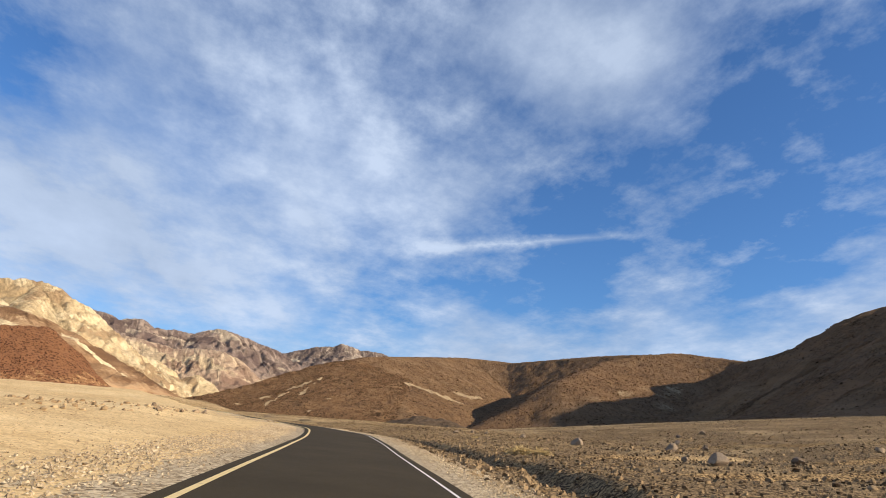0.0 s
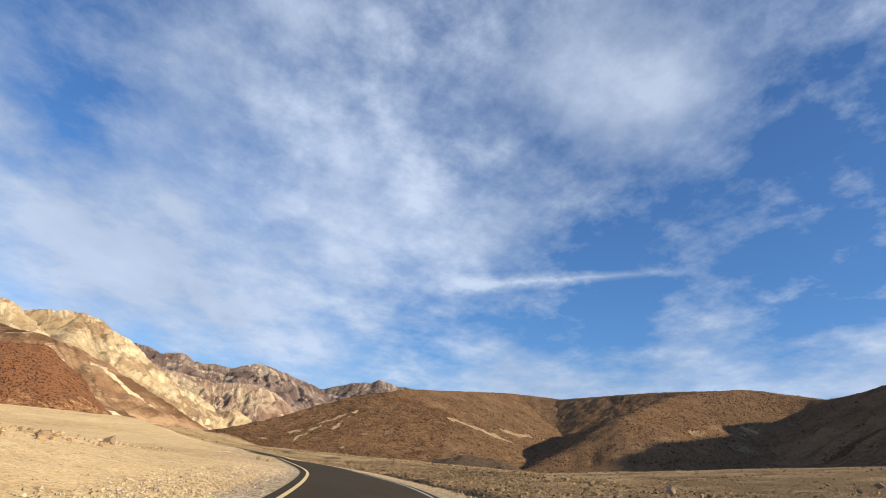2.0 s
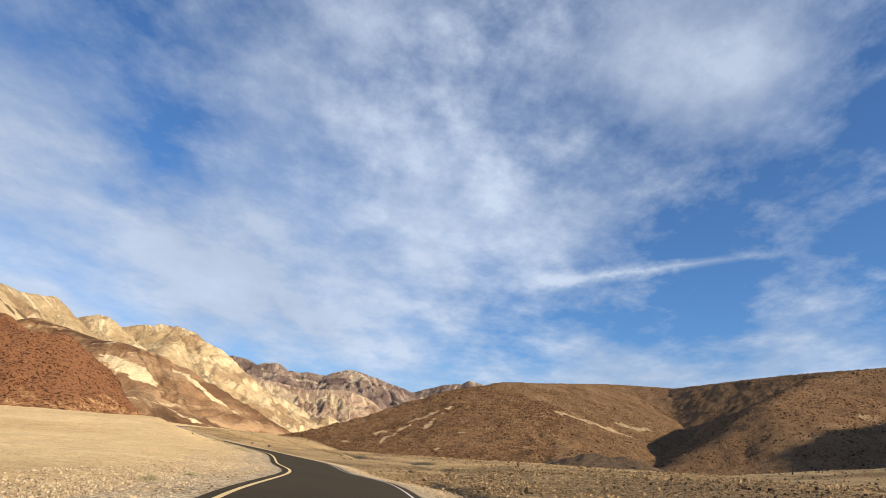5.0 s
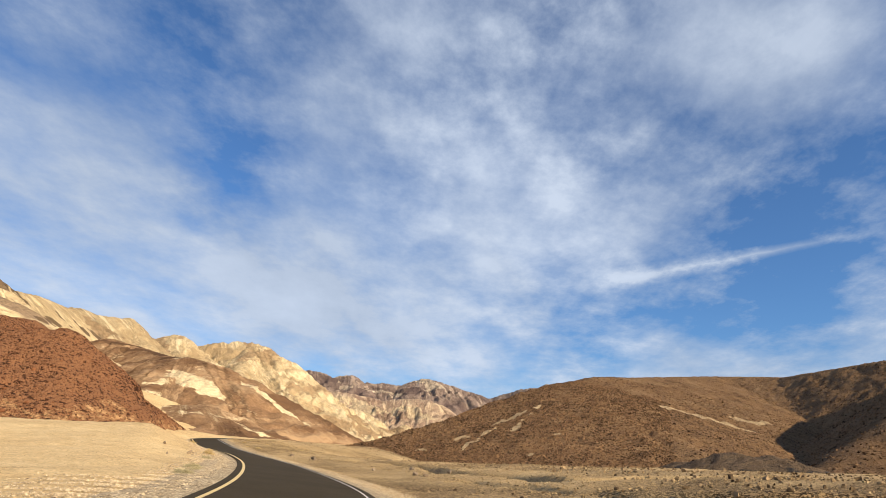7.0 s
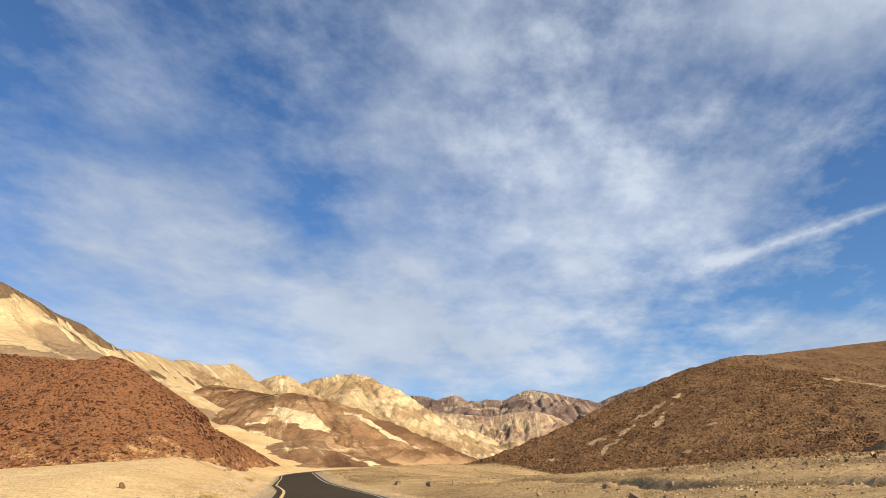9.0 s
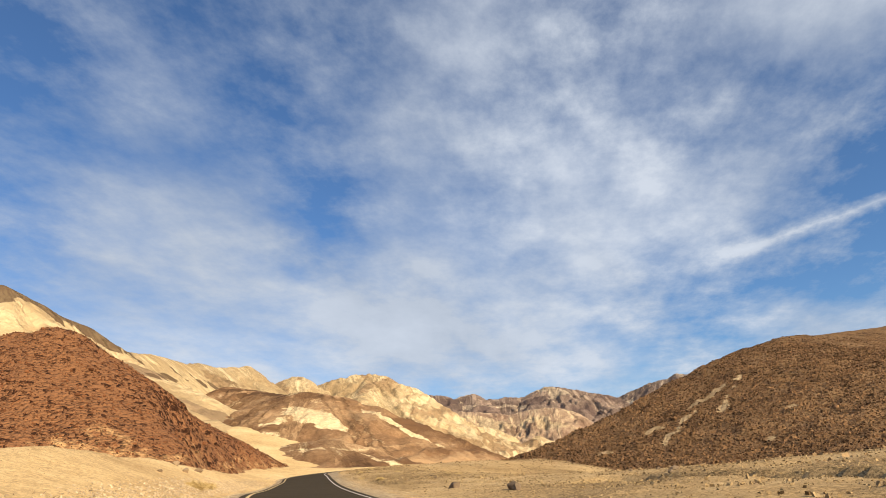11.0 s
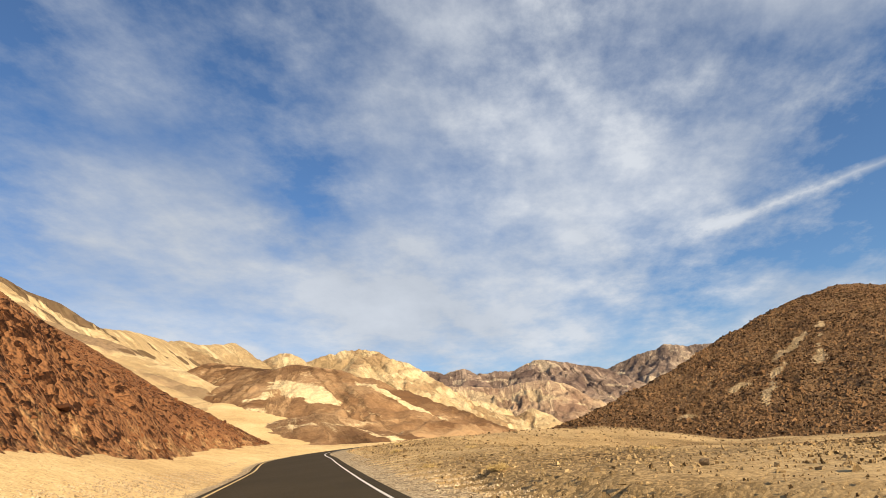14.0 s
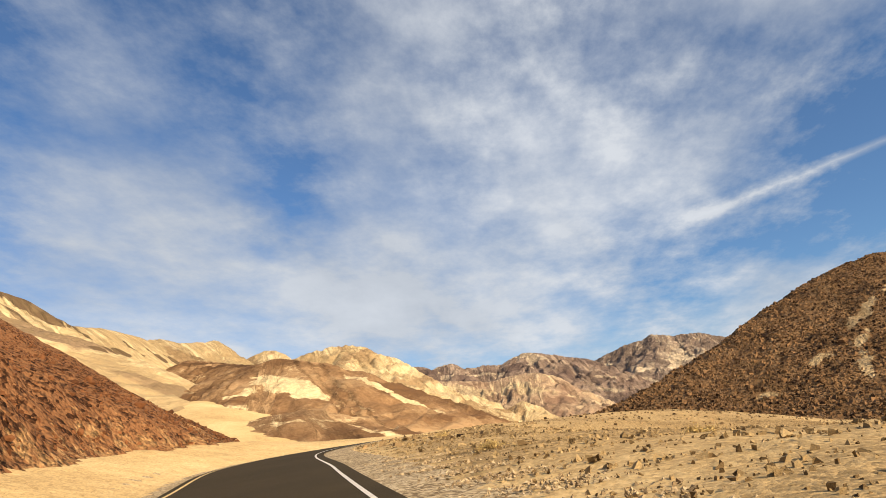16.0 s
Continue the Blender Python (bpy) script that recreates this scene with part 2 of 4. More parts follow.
def asphalt_material():
    m, nt, p = material("asphalt", 0.92, 0.12)
    v = coords(nt)
    n1, n2, n3 = noise_node(nt, v, 0.35, 6, 0.6), noise_node(nt, v, 40.0, 4, 0.7), noise_node(nt, v, 3.0, 6, 0.6)
    k = math_node(nt, "ADD", math_node(nt, "MULTIPLY", n1, 0.5), math_node(nt, "ADD", math_node(nt, "MULTIPLY", n2, 0.3), math_node(nt, "MULTIPLY", n3, 0.2)))
    c = ground_ramp(nt, k, [(0.3, (0.040, 0.030, 0.014)), (0.55, (0.062, 0.046, 0.023)), (0.75, (0.088, 0.067, 0.036))])
    nt.links.new(c, p.inputs["Base Color"])
    bump(nt, p, n2, 0.5, 0.01)
    return m


def paint_material(name, col):
    m, nt, p = material(name, 0.6, 0.3)
    v = coords(nt)
    n1, n2 = noise_node(nt, v, 3.0, 6, 0.65), noise_node(nt, v, 45.0, 4, 0.7)
    k = math_node(nt, "ADD", math_node(nt, "MULTIPLY", n1, 0.5), math_node(nt, "MULTIPLY", n2, 0.5))
    c = ramp_node(nt, k, [(0.33, tuple(x * 0.45 for x in col)), (0.45, tuple(x * 0.85 for x in col)), (0.65, col)])
    nt.links.new(c, p.inputs["Base Color"])
    return m


def stone_material(name, dark, light, rand=0.35):
    """Loose stones: each island takes its own tone."""
    m, nt, p = material(name, 0.92, 0.15)
    geo = nt.nodes.new("ShaderNodeNewGeometry")
    n = noise_node(nt, coords(nt), 5.0, 8, 0.7)
    wide = math_node(nt, "MULTIPLY_ADD", noise_node(nt, coords(nt), 0.05, 5, 0.6, 0.5), 0.9, -0.45)
    k = math_node(nt, "ADD", wide, math_node(nt, "ADD", math_node(nt, "MULTIPLY", geo.outputs["Random Per Island"], 0.6), math_node(nt, "MULTIPLY", n, 0.4)))
    nt.links.new(ground_ramp(nt, k, [(0.15, dark), (0.85, light)]), p.inputs["Base Color"])
    bump(nt, p, n, 0.8, 0.08)
    return m


def boulder_material(name, dark, light):
    m, nt, p = material(name, 0.9, 0.2)
    v = coords(nt)
    info = nt.nodes.new("ShaderNodeObjectInfo")
    n1, n2 = noise_node(nt, v, 1.6, 8, 0.65, 0.5), noise_node(nt, v, 14.0, 6, 0.7)
    k = math_node(nt, "ADD", math_node(nt, "MULTIPLY", n1, 0.45), math_node(nt, "ADD", math_node(nt, "MULTIPLY", n2, 0.3), math_node(nt, "MULTIPLY", info.outputs["Random"], 0.25)))
    nt.links.new(ground_ramp(nt, k, [(0.3, dark), (0.7, light)]), p.inputs["Base Color"])
    bump(nt, p, math_node(nt, "ADD", n1, n2), 0.9, 0.08)
    return m


MAT = dict(
    ground=ground_material(), shoulder=shoulder_material(), asphalt=asphalt_material(),
    yellow=paint_material("yellow_paint", (0.80, 0.60, 0.25)), white=paint_material("white_paint", (0.78, 0.74, 0.66)),
    red=slope_material("red_scree", (0.048, 0.020, 0.010), (0.132, 0.057, 0.026), (0.31, 0.148, 0.068), (0.60, 0.37, 0.170), 0.05, 0.9, 0.35, cell=0.34),
    brown=slope_material("brown_scree", (0.028, 0.015, 0.007), (0.110, 0.062, 0.030), (0.29, 0.172, 0.084), (0.62, 0.46, 0.26), 0.04, 0.8, 0.5, cell=0.5, rill=2.2, cut=0.25),
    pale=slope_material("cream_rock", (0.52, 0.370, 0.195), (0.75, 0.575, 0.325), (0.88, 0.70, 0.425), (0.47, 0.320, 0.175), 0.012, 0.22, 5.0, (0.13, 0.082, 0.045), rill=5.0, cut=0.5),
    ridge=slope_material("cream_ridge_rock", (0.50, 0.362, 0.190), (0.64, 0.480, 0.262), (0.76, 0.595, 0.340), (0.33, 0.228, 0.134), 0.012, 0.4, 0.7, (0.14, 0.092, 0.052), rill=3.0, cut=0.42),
    dome=slope_material("dome_rock", (0.17, 0.093, 0.046), (0.30, 0.175, 0.088), (0.47, 0.305, 0.162), (0.80, 0.63, 0.37), 0.02, 0.5, 0.5, rill=2.0, cut=0.15),
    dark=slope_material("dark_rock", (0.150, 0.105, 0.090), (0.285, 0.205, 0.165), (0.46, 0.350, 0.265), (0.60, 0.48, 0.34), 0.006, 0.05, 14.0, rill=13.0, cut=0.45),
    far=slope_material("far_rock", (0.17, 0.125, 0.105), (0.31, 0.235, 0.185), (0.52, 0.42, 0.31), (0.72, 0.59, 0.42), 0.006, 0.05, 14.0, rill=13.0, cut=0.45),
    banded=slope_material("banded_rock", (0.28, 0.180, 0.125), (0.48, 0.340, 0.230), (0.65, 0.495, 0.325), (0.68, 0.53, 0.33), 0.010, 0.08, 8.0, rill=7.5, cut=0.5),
    blue=slope_material("grey_mound", (0.040, 0.031, 0.023), (0.098, 0.070, 0.046), (0.18, 0.125, 0.076), (0.05, 0.046, 0.042), 0.08, 1.0, 0.3, cell=0.4, rill=1.6),
    pebble=stone_material("pebbles", (0.045, 0.026, 0.013), (0.47, 0.325, 0.17)),
    goldstone=stone_material("golden_stones", (0.15, 0.098, 0.046), (0.58, 0.43, 0.225)),
    sandstone=stone_material("sand_pebbles", (0.26, 0.170, 0.085), (0.56, 0.41, 0.225)),
    redstone=stone_material("red_stones", (0.060, 0.024, 0.011), (0.26, 0.108, 0.045)),
    brownstone=stone_material("brown_stones", (0.024, 0.013, 0.006), (0.32, 0.184, 0.090)),
    boulder=boulder_material("boulder_rock", (0.15, 0.105, 0.068), (0.42, 0.315, 0.205)),
    gravel=stone_material("crushed_gravel", (0.26, 0.185, 0.105), (0.74, 0.59, 0.38)),
    sandrock=boulder_material("sand_rock", (0.20, 0.135, 0.08), (0.46, 0.34, 0.21)),
    greenleaf=stone_material("grey_green_leaf", (0.34, 0.29, 0.15), (0.62, 0.54, 0.32)),
    dryleaf=stone_material("dry_brush", (0.44, 0.31, 0.12), (0.76, 0.58, 0.27)),
    twig=stone_material("dry_twig", (0.16, 0.105, 0.055), (0.32, 0.22, 0.12)),
)

# ---------------------------------------------------------------- shape helpers


def hash2(ix, iy, seed):
    h = (ix.astype(np.int64) * 374761393 + iy.astype(np.int64) * 668265263 + seed * 1274126177) & 0xFFFFFFFF
    h = ((h ^ (h >> 13)) * 1274126177) & 0xFFFFFFFF
    h = h ^ (h >> 16)
    return h.astype(np.float64) * (2 * math.pi / 4294967296.0)


def perlin(x, y, seed=0):
    ix, iy = np.floor(x), np.floor(y)
    fx, fy = x - ix, y - iy
    u, v = fx * fx * fx * (fx * (fx * 6 - 15) + 10), fy * fy * fy * (fy * (fy * 6 - 15) + 10)

    def g(dx, dy):
        a = hash2(ix + dx, iy + dy, seed)
        return np.cos(a) * (fx - dx) + np.sin(a) * (fy - dy)
    return 1.5 * ((g(0, 0) * (1 - u) + g(1, 0) * u) * (1 - v) + (g(0, 1) * (1 - u) + g(1, 1) * u) * v)


def fbm(x, y, octaves=5, seed=0, gain=0.5, ridged=False):
    out, amp, f = np.zeros_like(x, dtype=float), 1.0, 1.0
    for k in range(octaves):
        n = perlin(x * f + 17.3 * k, y * f - 9.1 * k, seed + k)
        out += amp * ((1 - 2 * np.abs(n)) if ridged else n)
        amp, f = amp * gain, f * 2.03
    return out


def smoothstep(a, b, x):
    t = np.clip((x - a) / (b - a), 0, 1)
    return t * t * (3 - 2 * t)


def dense(points, step):
    out = []
    for a, b in zip(points[:-1], points[1:]):
        a, b = np.array(a, float), np.array(b, float)
        n = max(1, int(np.linalg.norm(b[:2] - a[:2]) / step))
        out += [a + (b - a) * k / n for k in range(n)]
    return np.array(out + [np.array(points[-1], float)])


def spline(points, step):
    """A smooth line through points, sampled about every step metres."""
    P = np.array(points, float)
    P = np.vstack([2 * P[0] - P[1], P, 2 * P[-1] - P[-2]])
    out = []
    for i in range(1, len(P) - 2):
        p0, p1, p2, p3 = P[i - 1:i + 3]
        n = max(2, int(np.linalg.norm((p2 - p1)[:3]) / step))
        for k in range(n):
            t = k / n
            out.append(0.5 * (2 * p1 + (p2 - p0) * t + (2 * p0 - 5 * p1 + 4 * p2 - p3) * t * t + (3 * p1 - p0 - 3 * p2 + p3) * t ** 3))
    return np.array(out + [P[-2]])


def ridges(x, y, chains, slope, rounding, step, flowing=False, front=None, apron=None):
    """Height, way along the crest and distance from it, for a hill that falls away on both sides of its crest lines."""
    h, along, away, run = np.full(x.shape, -1e4), np.zeros(x.shape), np.zeros(x.shape), 0.0
    fall = slope
    for chain in chains:
        pts = spline(chain, step) if flowing else dense(chain, step)
        arc = np.r_[0, np.cumsum(np.linalg.norm(np.diff(pts[:, :2], axis=0), axis=1))] + run
        run = arc[-1] + 500.0
        way = np.gradient(pts[:, :2], axis=0) if len(pts) > 1 else np.zeros((1, 2))
        way /= np.linalg.norm(way, axis=1)[:, None] + 1e-9
        for q, s, w in zip(pts, arc, way):
            dx, dy = x - q[0], y - q[1]
            d = np.hypot(dx, dy)
            if front is not None:
                # one side of the hill is gentler than the rest
                turn = (dx * front[0] + dy * front[1]) / (d + 1e-6)
                fall = slope + (front[2] - slope) * smoothstep(0.35, 0.95, turn)
            drop = np.sqrt(d * d + rounding * rounding) - rounding
            z = q[2] - fall * drop
            if apron is not None:
                # a gentler skirt below the steep face
                z += (slope - apron[1]) * np.maximum(drop - apron[0], 0)
            up = z > h
            h, along, away = np.where(up, z, h), np.where(up, s + np.clip((x - q[0]) * w[0] + (y - q[1]) * w[1], -step, step), along), np.where(up, d, away)
    return h, along, away


def sheet(name, x, y, z, keep, mat, beds=None, flow=None, kind="structure", label="", category=""):
    """A grid of heights as one mesh; cells whose four corners fail keep are left out."""
    ny, nx = x.shape
    idx = np.arange(nx * ny).reshape(ny, nx)
    quads = np.stack([idx[:-1, :-1], idx[:-1, 1:], idx[1:, 1:], idx[1:, :-1]], -1).reshape(-1, 4)
    ok = keep.ravel()[quads].any(axis=1)
    quads = quads[ok]
    used, inv = np.unique(quads, return_inverse=True)
    quads = inv.reshape(-1, 4)
    co = np.stack([x.ravel(), y.ravel(), z.ravel()], -1)[used]
    me = bpy.data.meshes.new(name)
    me.vertices.add(len(co))
    me.vertices.foreach_set("co", co.ravel())
    me.loops.add(quads.size)
    me.loops.foreach_set("vertex_index", quads.ravel().astype(np.int32))
    me.polygons.add(len(quads))
    me.polygons.foreach_set("loop_start", np.arange(0, quads.size, 4, dtype=np.int32))
    me.polygons.foreach_set("loop_total", np.full(len(quads), 4, dtype=np.int32))
    me.polygons.foreach_set("use_smooth", np.ones(len(quads), dtype=bool))
    me.update(calc_edges=True)
    me.validate()
    if beds is not None:
        att = me.color_attributes.new("bed", "FLOAT_COLOR", "POINT")
        col = np.zeros((len(co), 4))
        for k, b in enumerate(beds):
            col[:, k] = b.ravel()[used]
        col[:, 3] = 1
        att.data.foreach_set("color", col.ravel())
    if flow is not None:
        att = me.attributes.new("flow", "FLOAT_VECTOR", "POINT")
        att.data.foreach_set("vector", np.stack([f.ravel()[used] for f in flow], -1).ravel())
    me.materials.append(mat)
    ob = new(name, me)
    return tagged(ob, label, category, "", kind)


def patch(x0, x1, y0, y1, step):
    return np.meshgrid(np.arange(x0, x1 + step, step), np.arange(y0, y1 + step, step))

# ---------------------------------------------------------------- road line and lie of the land


ROAD = [  # x, y, height and fall to the right of the road's middle
    (16.60, -120.10, -2.64, 0.006), (5.60, -40.00, -0.88, 0.012), (0.00, 0.00, -0.03, 0.018), (-2.10, 15.00, 0.30, 0.024), (-4.20, 29.60, 0.58, 0.025),
    (-6.20, 43.10, 0.90, 0.023), (-8.90, 57.10, 1.30, 0.023), (-12.89, 72.07, 1.53, 0.026), (-18.23, 86.32, 1.90, 0.039), (-23.69, 102.04, 2.12, 0.054),
    (-30.07, 114.50, 2.35, 0.068), (-36.02, 125.89, 2.88, 0.086), (-46.22, 141.25, 3.50, 0.101), (-55.80, 153.50, 4.17, 0.101), (-63.40, 162.30, 4.66, 0.084),
    (-71.30, 171.00, 5.22, 0.057), (-78.60, 179.60, 5.68, 0.022), (-85.90, 188.30, 6.25, -0.013), (-98.10, 203.20, 7.32, -0.052), (-107.90, 215.80, 8.40, -0.020),
    (-111.50, 228.90, 9.14, 0.018), (-109.00, 243.30, 9.48, 0.025), (-106.40, 261.80, 9.61, 0.029), (-114.00, 299.30, 10.52, 0.031), (-141.80, 359.20, 12.74, 0.032),
]
CENTRE = spline(ROAD, 0.8)
_t = np.gradient(CENTRE[:, :2], axis=0)
_t /= np.linalg.norm(_t, axis=1)[:, None]
RIGHT = np.stack([_t[:, 1], -_t[:, 0]], -1)
ARC = np.r_[0, np.cumsum(np.linalg.norm(np.diff(CENTRE[:, :2], axis=0), axis=1))]
ARC -= ARC[np.argmin(np.hypot(CENTRE[:, 0], CENTRE[:, 1]))]


def road_frame(x, y):
    """For each place: way along the road, offset to its right, and the road's height there."""
    best, idx = np.full(x.shape, 1e12), np.zeros(x.shape, int)
    for i in range(0, len(CENTRE), 2):
        d = (x - CENTRE[i, 0]) ** 2 + (y - CENTRE[i, 1]) ** 2
        up = d < best
        best, idx = np.where(up, d, best), np.where(up, i, idx)
    dx, dy = x - CENTRE[idx, 0], y - CENTRE[idx, 1]
    off = dx * RIGHT[idx, 0] + dy * RIGHT[idx, 1]
    far = np.sqrt(best)
    off = np.where(far > np.abs(off) * 1.05 + 2, np.sign(off + 1e-9) * far, off)
    fwd = dx * _t[idx, 0] + dy * _t[idx, 1]
    return ARC[idx] + fwd * (np.abs(fwd) < 3), off, CENTRE[idx, 2] + 0.02 * fwd * (np.abs(fwd) < 3) - CENTRE[idx, 3] * np.clip(off, -3.4, 6)


WASHES = [
    ([(6, 8), (5, 18), (4.5, 26), (3, 36), (0.5, 48), (-5, 68), (-11, 85), (-16.5, 100), (-23, 116)], 1.2, 0.75),
    ([(8, 146), (-8, 150), (-18, 152), (-24, 151), (-29.5, 149.5), (-35.6, 156), (-41, 160), (-47, 171), (-59, 179)], 1.0, 0.95),
    ([(-79.5, 187.8), (-77.3, 186), (-75, 184.2), (-71, 182), (-66, 181)], 0.8, 0.7),
    ([(10, 44), (18, 48), (30, 55), (45, 58), (70, 60)], 1.5, 0.7),
    ([(0, 130), (-20, 134), (-28, 139), (-36, 148)], 0.9, 0.7),
    ([(12, 30), (22, 36), (40, 36)], 1.1, 0.6),
    ([(20, 80), (35, 84), (60, 82)], 1.6, 0.7),
    ([(-10, 205), (-30, 200), (-48, 196), (-60, 200)], 1.0, 0.7),
]


def land(x, y):
    """Height of the open ground."""
    s, d, zr = road_frame(x, y)
    left = np.maximum(-d - 3.4, 0)
    late = smoothstep(136, 172, s)
    rise = (1 - late) * (0.10 - 0.09 * smoothstep(45, 85, s)) * np.minimum(left, 9.5) + late * ((0.29 + 0.15 * smoothstep(165, 185, s) - 0.14 * smoothstep(205, 235, s) - 0.2 * smoothstep(252, 275, s)) * np.minimum(left, 5.2) - 0.02 * np.clip(left - 5.6, 0, 30))
    right = np.maximum(d - 4.5, 0)
    plain = 0.0235 * np.minimum(y, 190) + 0.013 * np.clip(y - 190, 0, 2000) + 0.35 - 0.05 * np.clip(x + 85, 0, 36) * smoothstep(190, 245, y)
    plain = plain + 0.11 * np.clip(x - 10 - 20 * (1 - smoothstep(60, 200, y)), 0, 170)
    z = zr + rise
    w = smoothstep(6, 30, d)
    z = np.where(d > 0, z * (1 - w) + plain * w, z)
    far = smoothstep(60, 200, np.abs(d))
    z = z * (1 - far) + plain * far
    rough = smoothstep(3.6, 8.0, np.abs(d))
    z += rough * (0.16 * fbm(x / 7, y / 7, 4, 5) + 0.05 * fbm(x / 1.3, y / 1.3, 3, 9))
    # washed-out runnels
    wob = 0.5 * fbm(x / 5, y / 5, 3, 33)
    for line, width, depth in WASHES:
        best = np.full(x.shape, 1e9)
        for q in dense(line, 0.8):
            best = np.minimum(best, (x - q[0]) ** 2 + (y - q[1]) ** 2)
        z -= depth * np.exp(-(np.maximum(np.sqrt(best) + wob, 0) / width) ** 4)
    z -= np.where(np.abs(d) < 4.2, 0.07 * (1 - smoothstep(3.0, 4.2, np.abs(d))), 0)
    return z


def grow(lo, hi, fine, far):
    core = np.arange(lo, hi + fine, fine)
    steps = fine * 1.25 ** np.arange(1, 60)
    out = np.cumsum(steps)
    out = out[out < far]
    return np.r_[lo - out[::-1], core, core[-1] + out]


gx, gy = np.meshgrid(grow(-128, 48, 0.64, 4600), grow(-4, 248, 0.64, 4600))
gz = land(gx, gy)
_s, _d, _ = road_frame(gx, gy)
stony = np.clip(smoothstep(3.6, 5.2, _d) * (1.0 - 0.42 * smoothstep(110, 160, _s) + 0.4 * fbm(gx / 12, gy / 12, 3, 41)), 0, 1)
ground = sheet("ground", gx, gy, gz, np.ones(gx.shape, bool), MAT["ground"], (stony,), label="tan stony desert floor with scattered gravel", category="ground")


def strip(name, lo, hi, across, lift, mat, label, category, s0=-100, s1=400, wave=0.0, crown=0.0, sink=0.0):
    """A ribbon along the road between two offsets."""
    sel = (ARC > s0) & (ARC < s1)
    c, r, a = CENTRE[sel], RIGHT[sel], ARC[sel]
    offs = np.linspace(0, 1, across)
    A, O = np.meshgrid(a, offs, indexing="ij")
    lo_w = lo + wave * fbm(a / 3.0, a * 0 + lo, 3, 3) * (abs(lo) > abs(hi))
    hi_w = hi + wave * fbm(a / 3.0, a * 0 + hi, 3, 4) * (abs(hi) > abs(lo))
    D = lo_w[:, None] + (hi_w - lo_w)[:, None] * O
    X, Y = c[:, 0][:, None] + r[:, 0][:, None] * D, c[:, 1][:, None] + r[:, 1][:, None] * D
    Z = c[:, 2][:, None] + lift - crown * D * D - c[:, 3][:, None] * D
    if sink:
        far = (np.abs(D) - min(abs(lo), abs(hi))) / abs(hi - lo)
        Z = Z + 0.03 * fbm(X / 0.8, Y / 0.8, 3, 31) * smoothstep(0.0, 0.15, far)
        Z = Z * (1 - smoothstep(0.35, 1.0, far)) + (land(X, Y) - sink * smoothstep(0.8, 1.0, far) + 0.02) * smoothstep(0.35, 1.0, far)
    flip = hi < lo
    if flip:
        X, Y, Z = X[:, ::-1], Y[:, ::-1], Z[:, ::-1]
    return sheet(name, X, Y, Z, np.ones(X.shape, bool), mat, label=label, category=category)


strip("road", -2.66, 2.66, 9, 0.05, MAT["asphalt"], "smooth dark asphalt one-way desert road", "road", wave=0.04, crown=0.004)
strip("edge_line_yellow", -2.375, -2.235, 2, 0.056, MAT["yellow"], "worn yellow painted line along the road edge", "road line", crown=0.004)
strip("edge_line_white", 2.265, 2.345, 2, 0.056, MAT["white"], "worn white painted line along the road edge", "road line", crown=0.004)
strip("shoulder_left", -2.68, -4.8, 12, 0.0, MAT["shoulder"], "pale crushed gravel road shoulder", "shoulder", wave=0.35, sink=0.1)
strip("shoulder_right", 2.68, 4.1, 12, 0.0, MAT["shoulder"], "pale crushed gravel road shoulder", "shoulder", wave=0.35, sink=0.1)

# ---------------------------------------------------------------- hills and mountains


def hill(name, chains, slope, rounding, box, step, mat, label, category, gully=(0, 1), rough=(0, 1), bed=None, seed=0, foot=0.6, crest_step=6.0, fine=(0, 1), cut=None, flowing=False, front=None, apron=None):
    x, y = patch(*box, step)
    wx, wy = 0.35 * gully[1] * fbm(x / (2.2 * gully[1]), y / (2.2 * gully[1]), 3, seed + 31), 0.35 * gully[1] * fbm(x / (2.2 * gully[1]), y / (2.2 * gully[1]), 3, seed + 37)
    h, along, away = ridges(x, y, chains, slope, rounding, crest_step, flowing, front, apron)
    wa = along + 2.2 * wx
    g = np.clip((fbm(wa / gully[1], (away + 2 * wy) / (gully[1] * 4.5) + seed, 4, seed, 0.55, True) + 0.6) / 2.2, 0, 1)
    g2 = np.clip((fbm((x + wx) / fine[1], (y + wy) / fine[1], 4, seed + 5, 0.55, True) + 0.6) / 2.2, 0, 1)
    r = fbm(x / rough[1], y / rough[1], 5, seed + 11, 0.5)
    low = land(x, y)
    above = h - low
    grow_in = smoothstep(0, 1.2 * gully[1], away)
    body = smoothstep(0, 8, above)
    above = above - (gully[0] * (1 - g) * grow_in + fine[0] * (1 - g2) * (0.25 + 0.75 * grow_in)) * body + rough[0] * r * smoothstep(-1, 5, above) * (0.3 + 0.7 * smoothstep(0, rough[1], away))
    if cut:
        # the road side of the foot is a steep crumbling face
        _, d, _ = road_frame(x, y)
        face = (-d - cut[0] + 1.0 * fbm(x / 6, y / 6, 3, seed + 41)) * cut[1]
        above = np.minimum(above, np.where(face > 0, face * (1 + 0.25 * fbm(x / 2.2, y / 2.2, 3, seed + 43)), face))
    above = foot * np.logaddexp(0, above / foot) - 0.75 * foot
    z = low + above
    crease = np.clip(0.6 * (1 - g) * grow_in + 0.7 * (1 - g2) - 0.35, 0, 1)
    beds = bed(x, y, z, along, away, above, crease) if bed else (np.zeros_like(x), np.zeros_like(x))
    return sheet(name, x, y, z, above > -0.4 * foot, mat, beds, (along, away, z), label=label, category=category), (x, y, z, above)


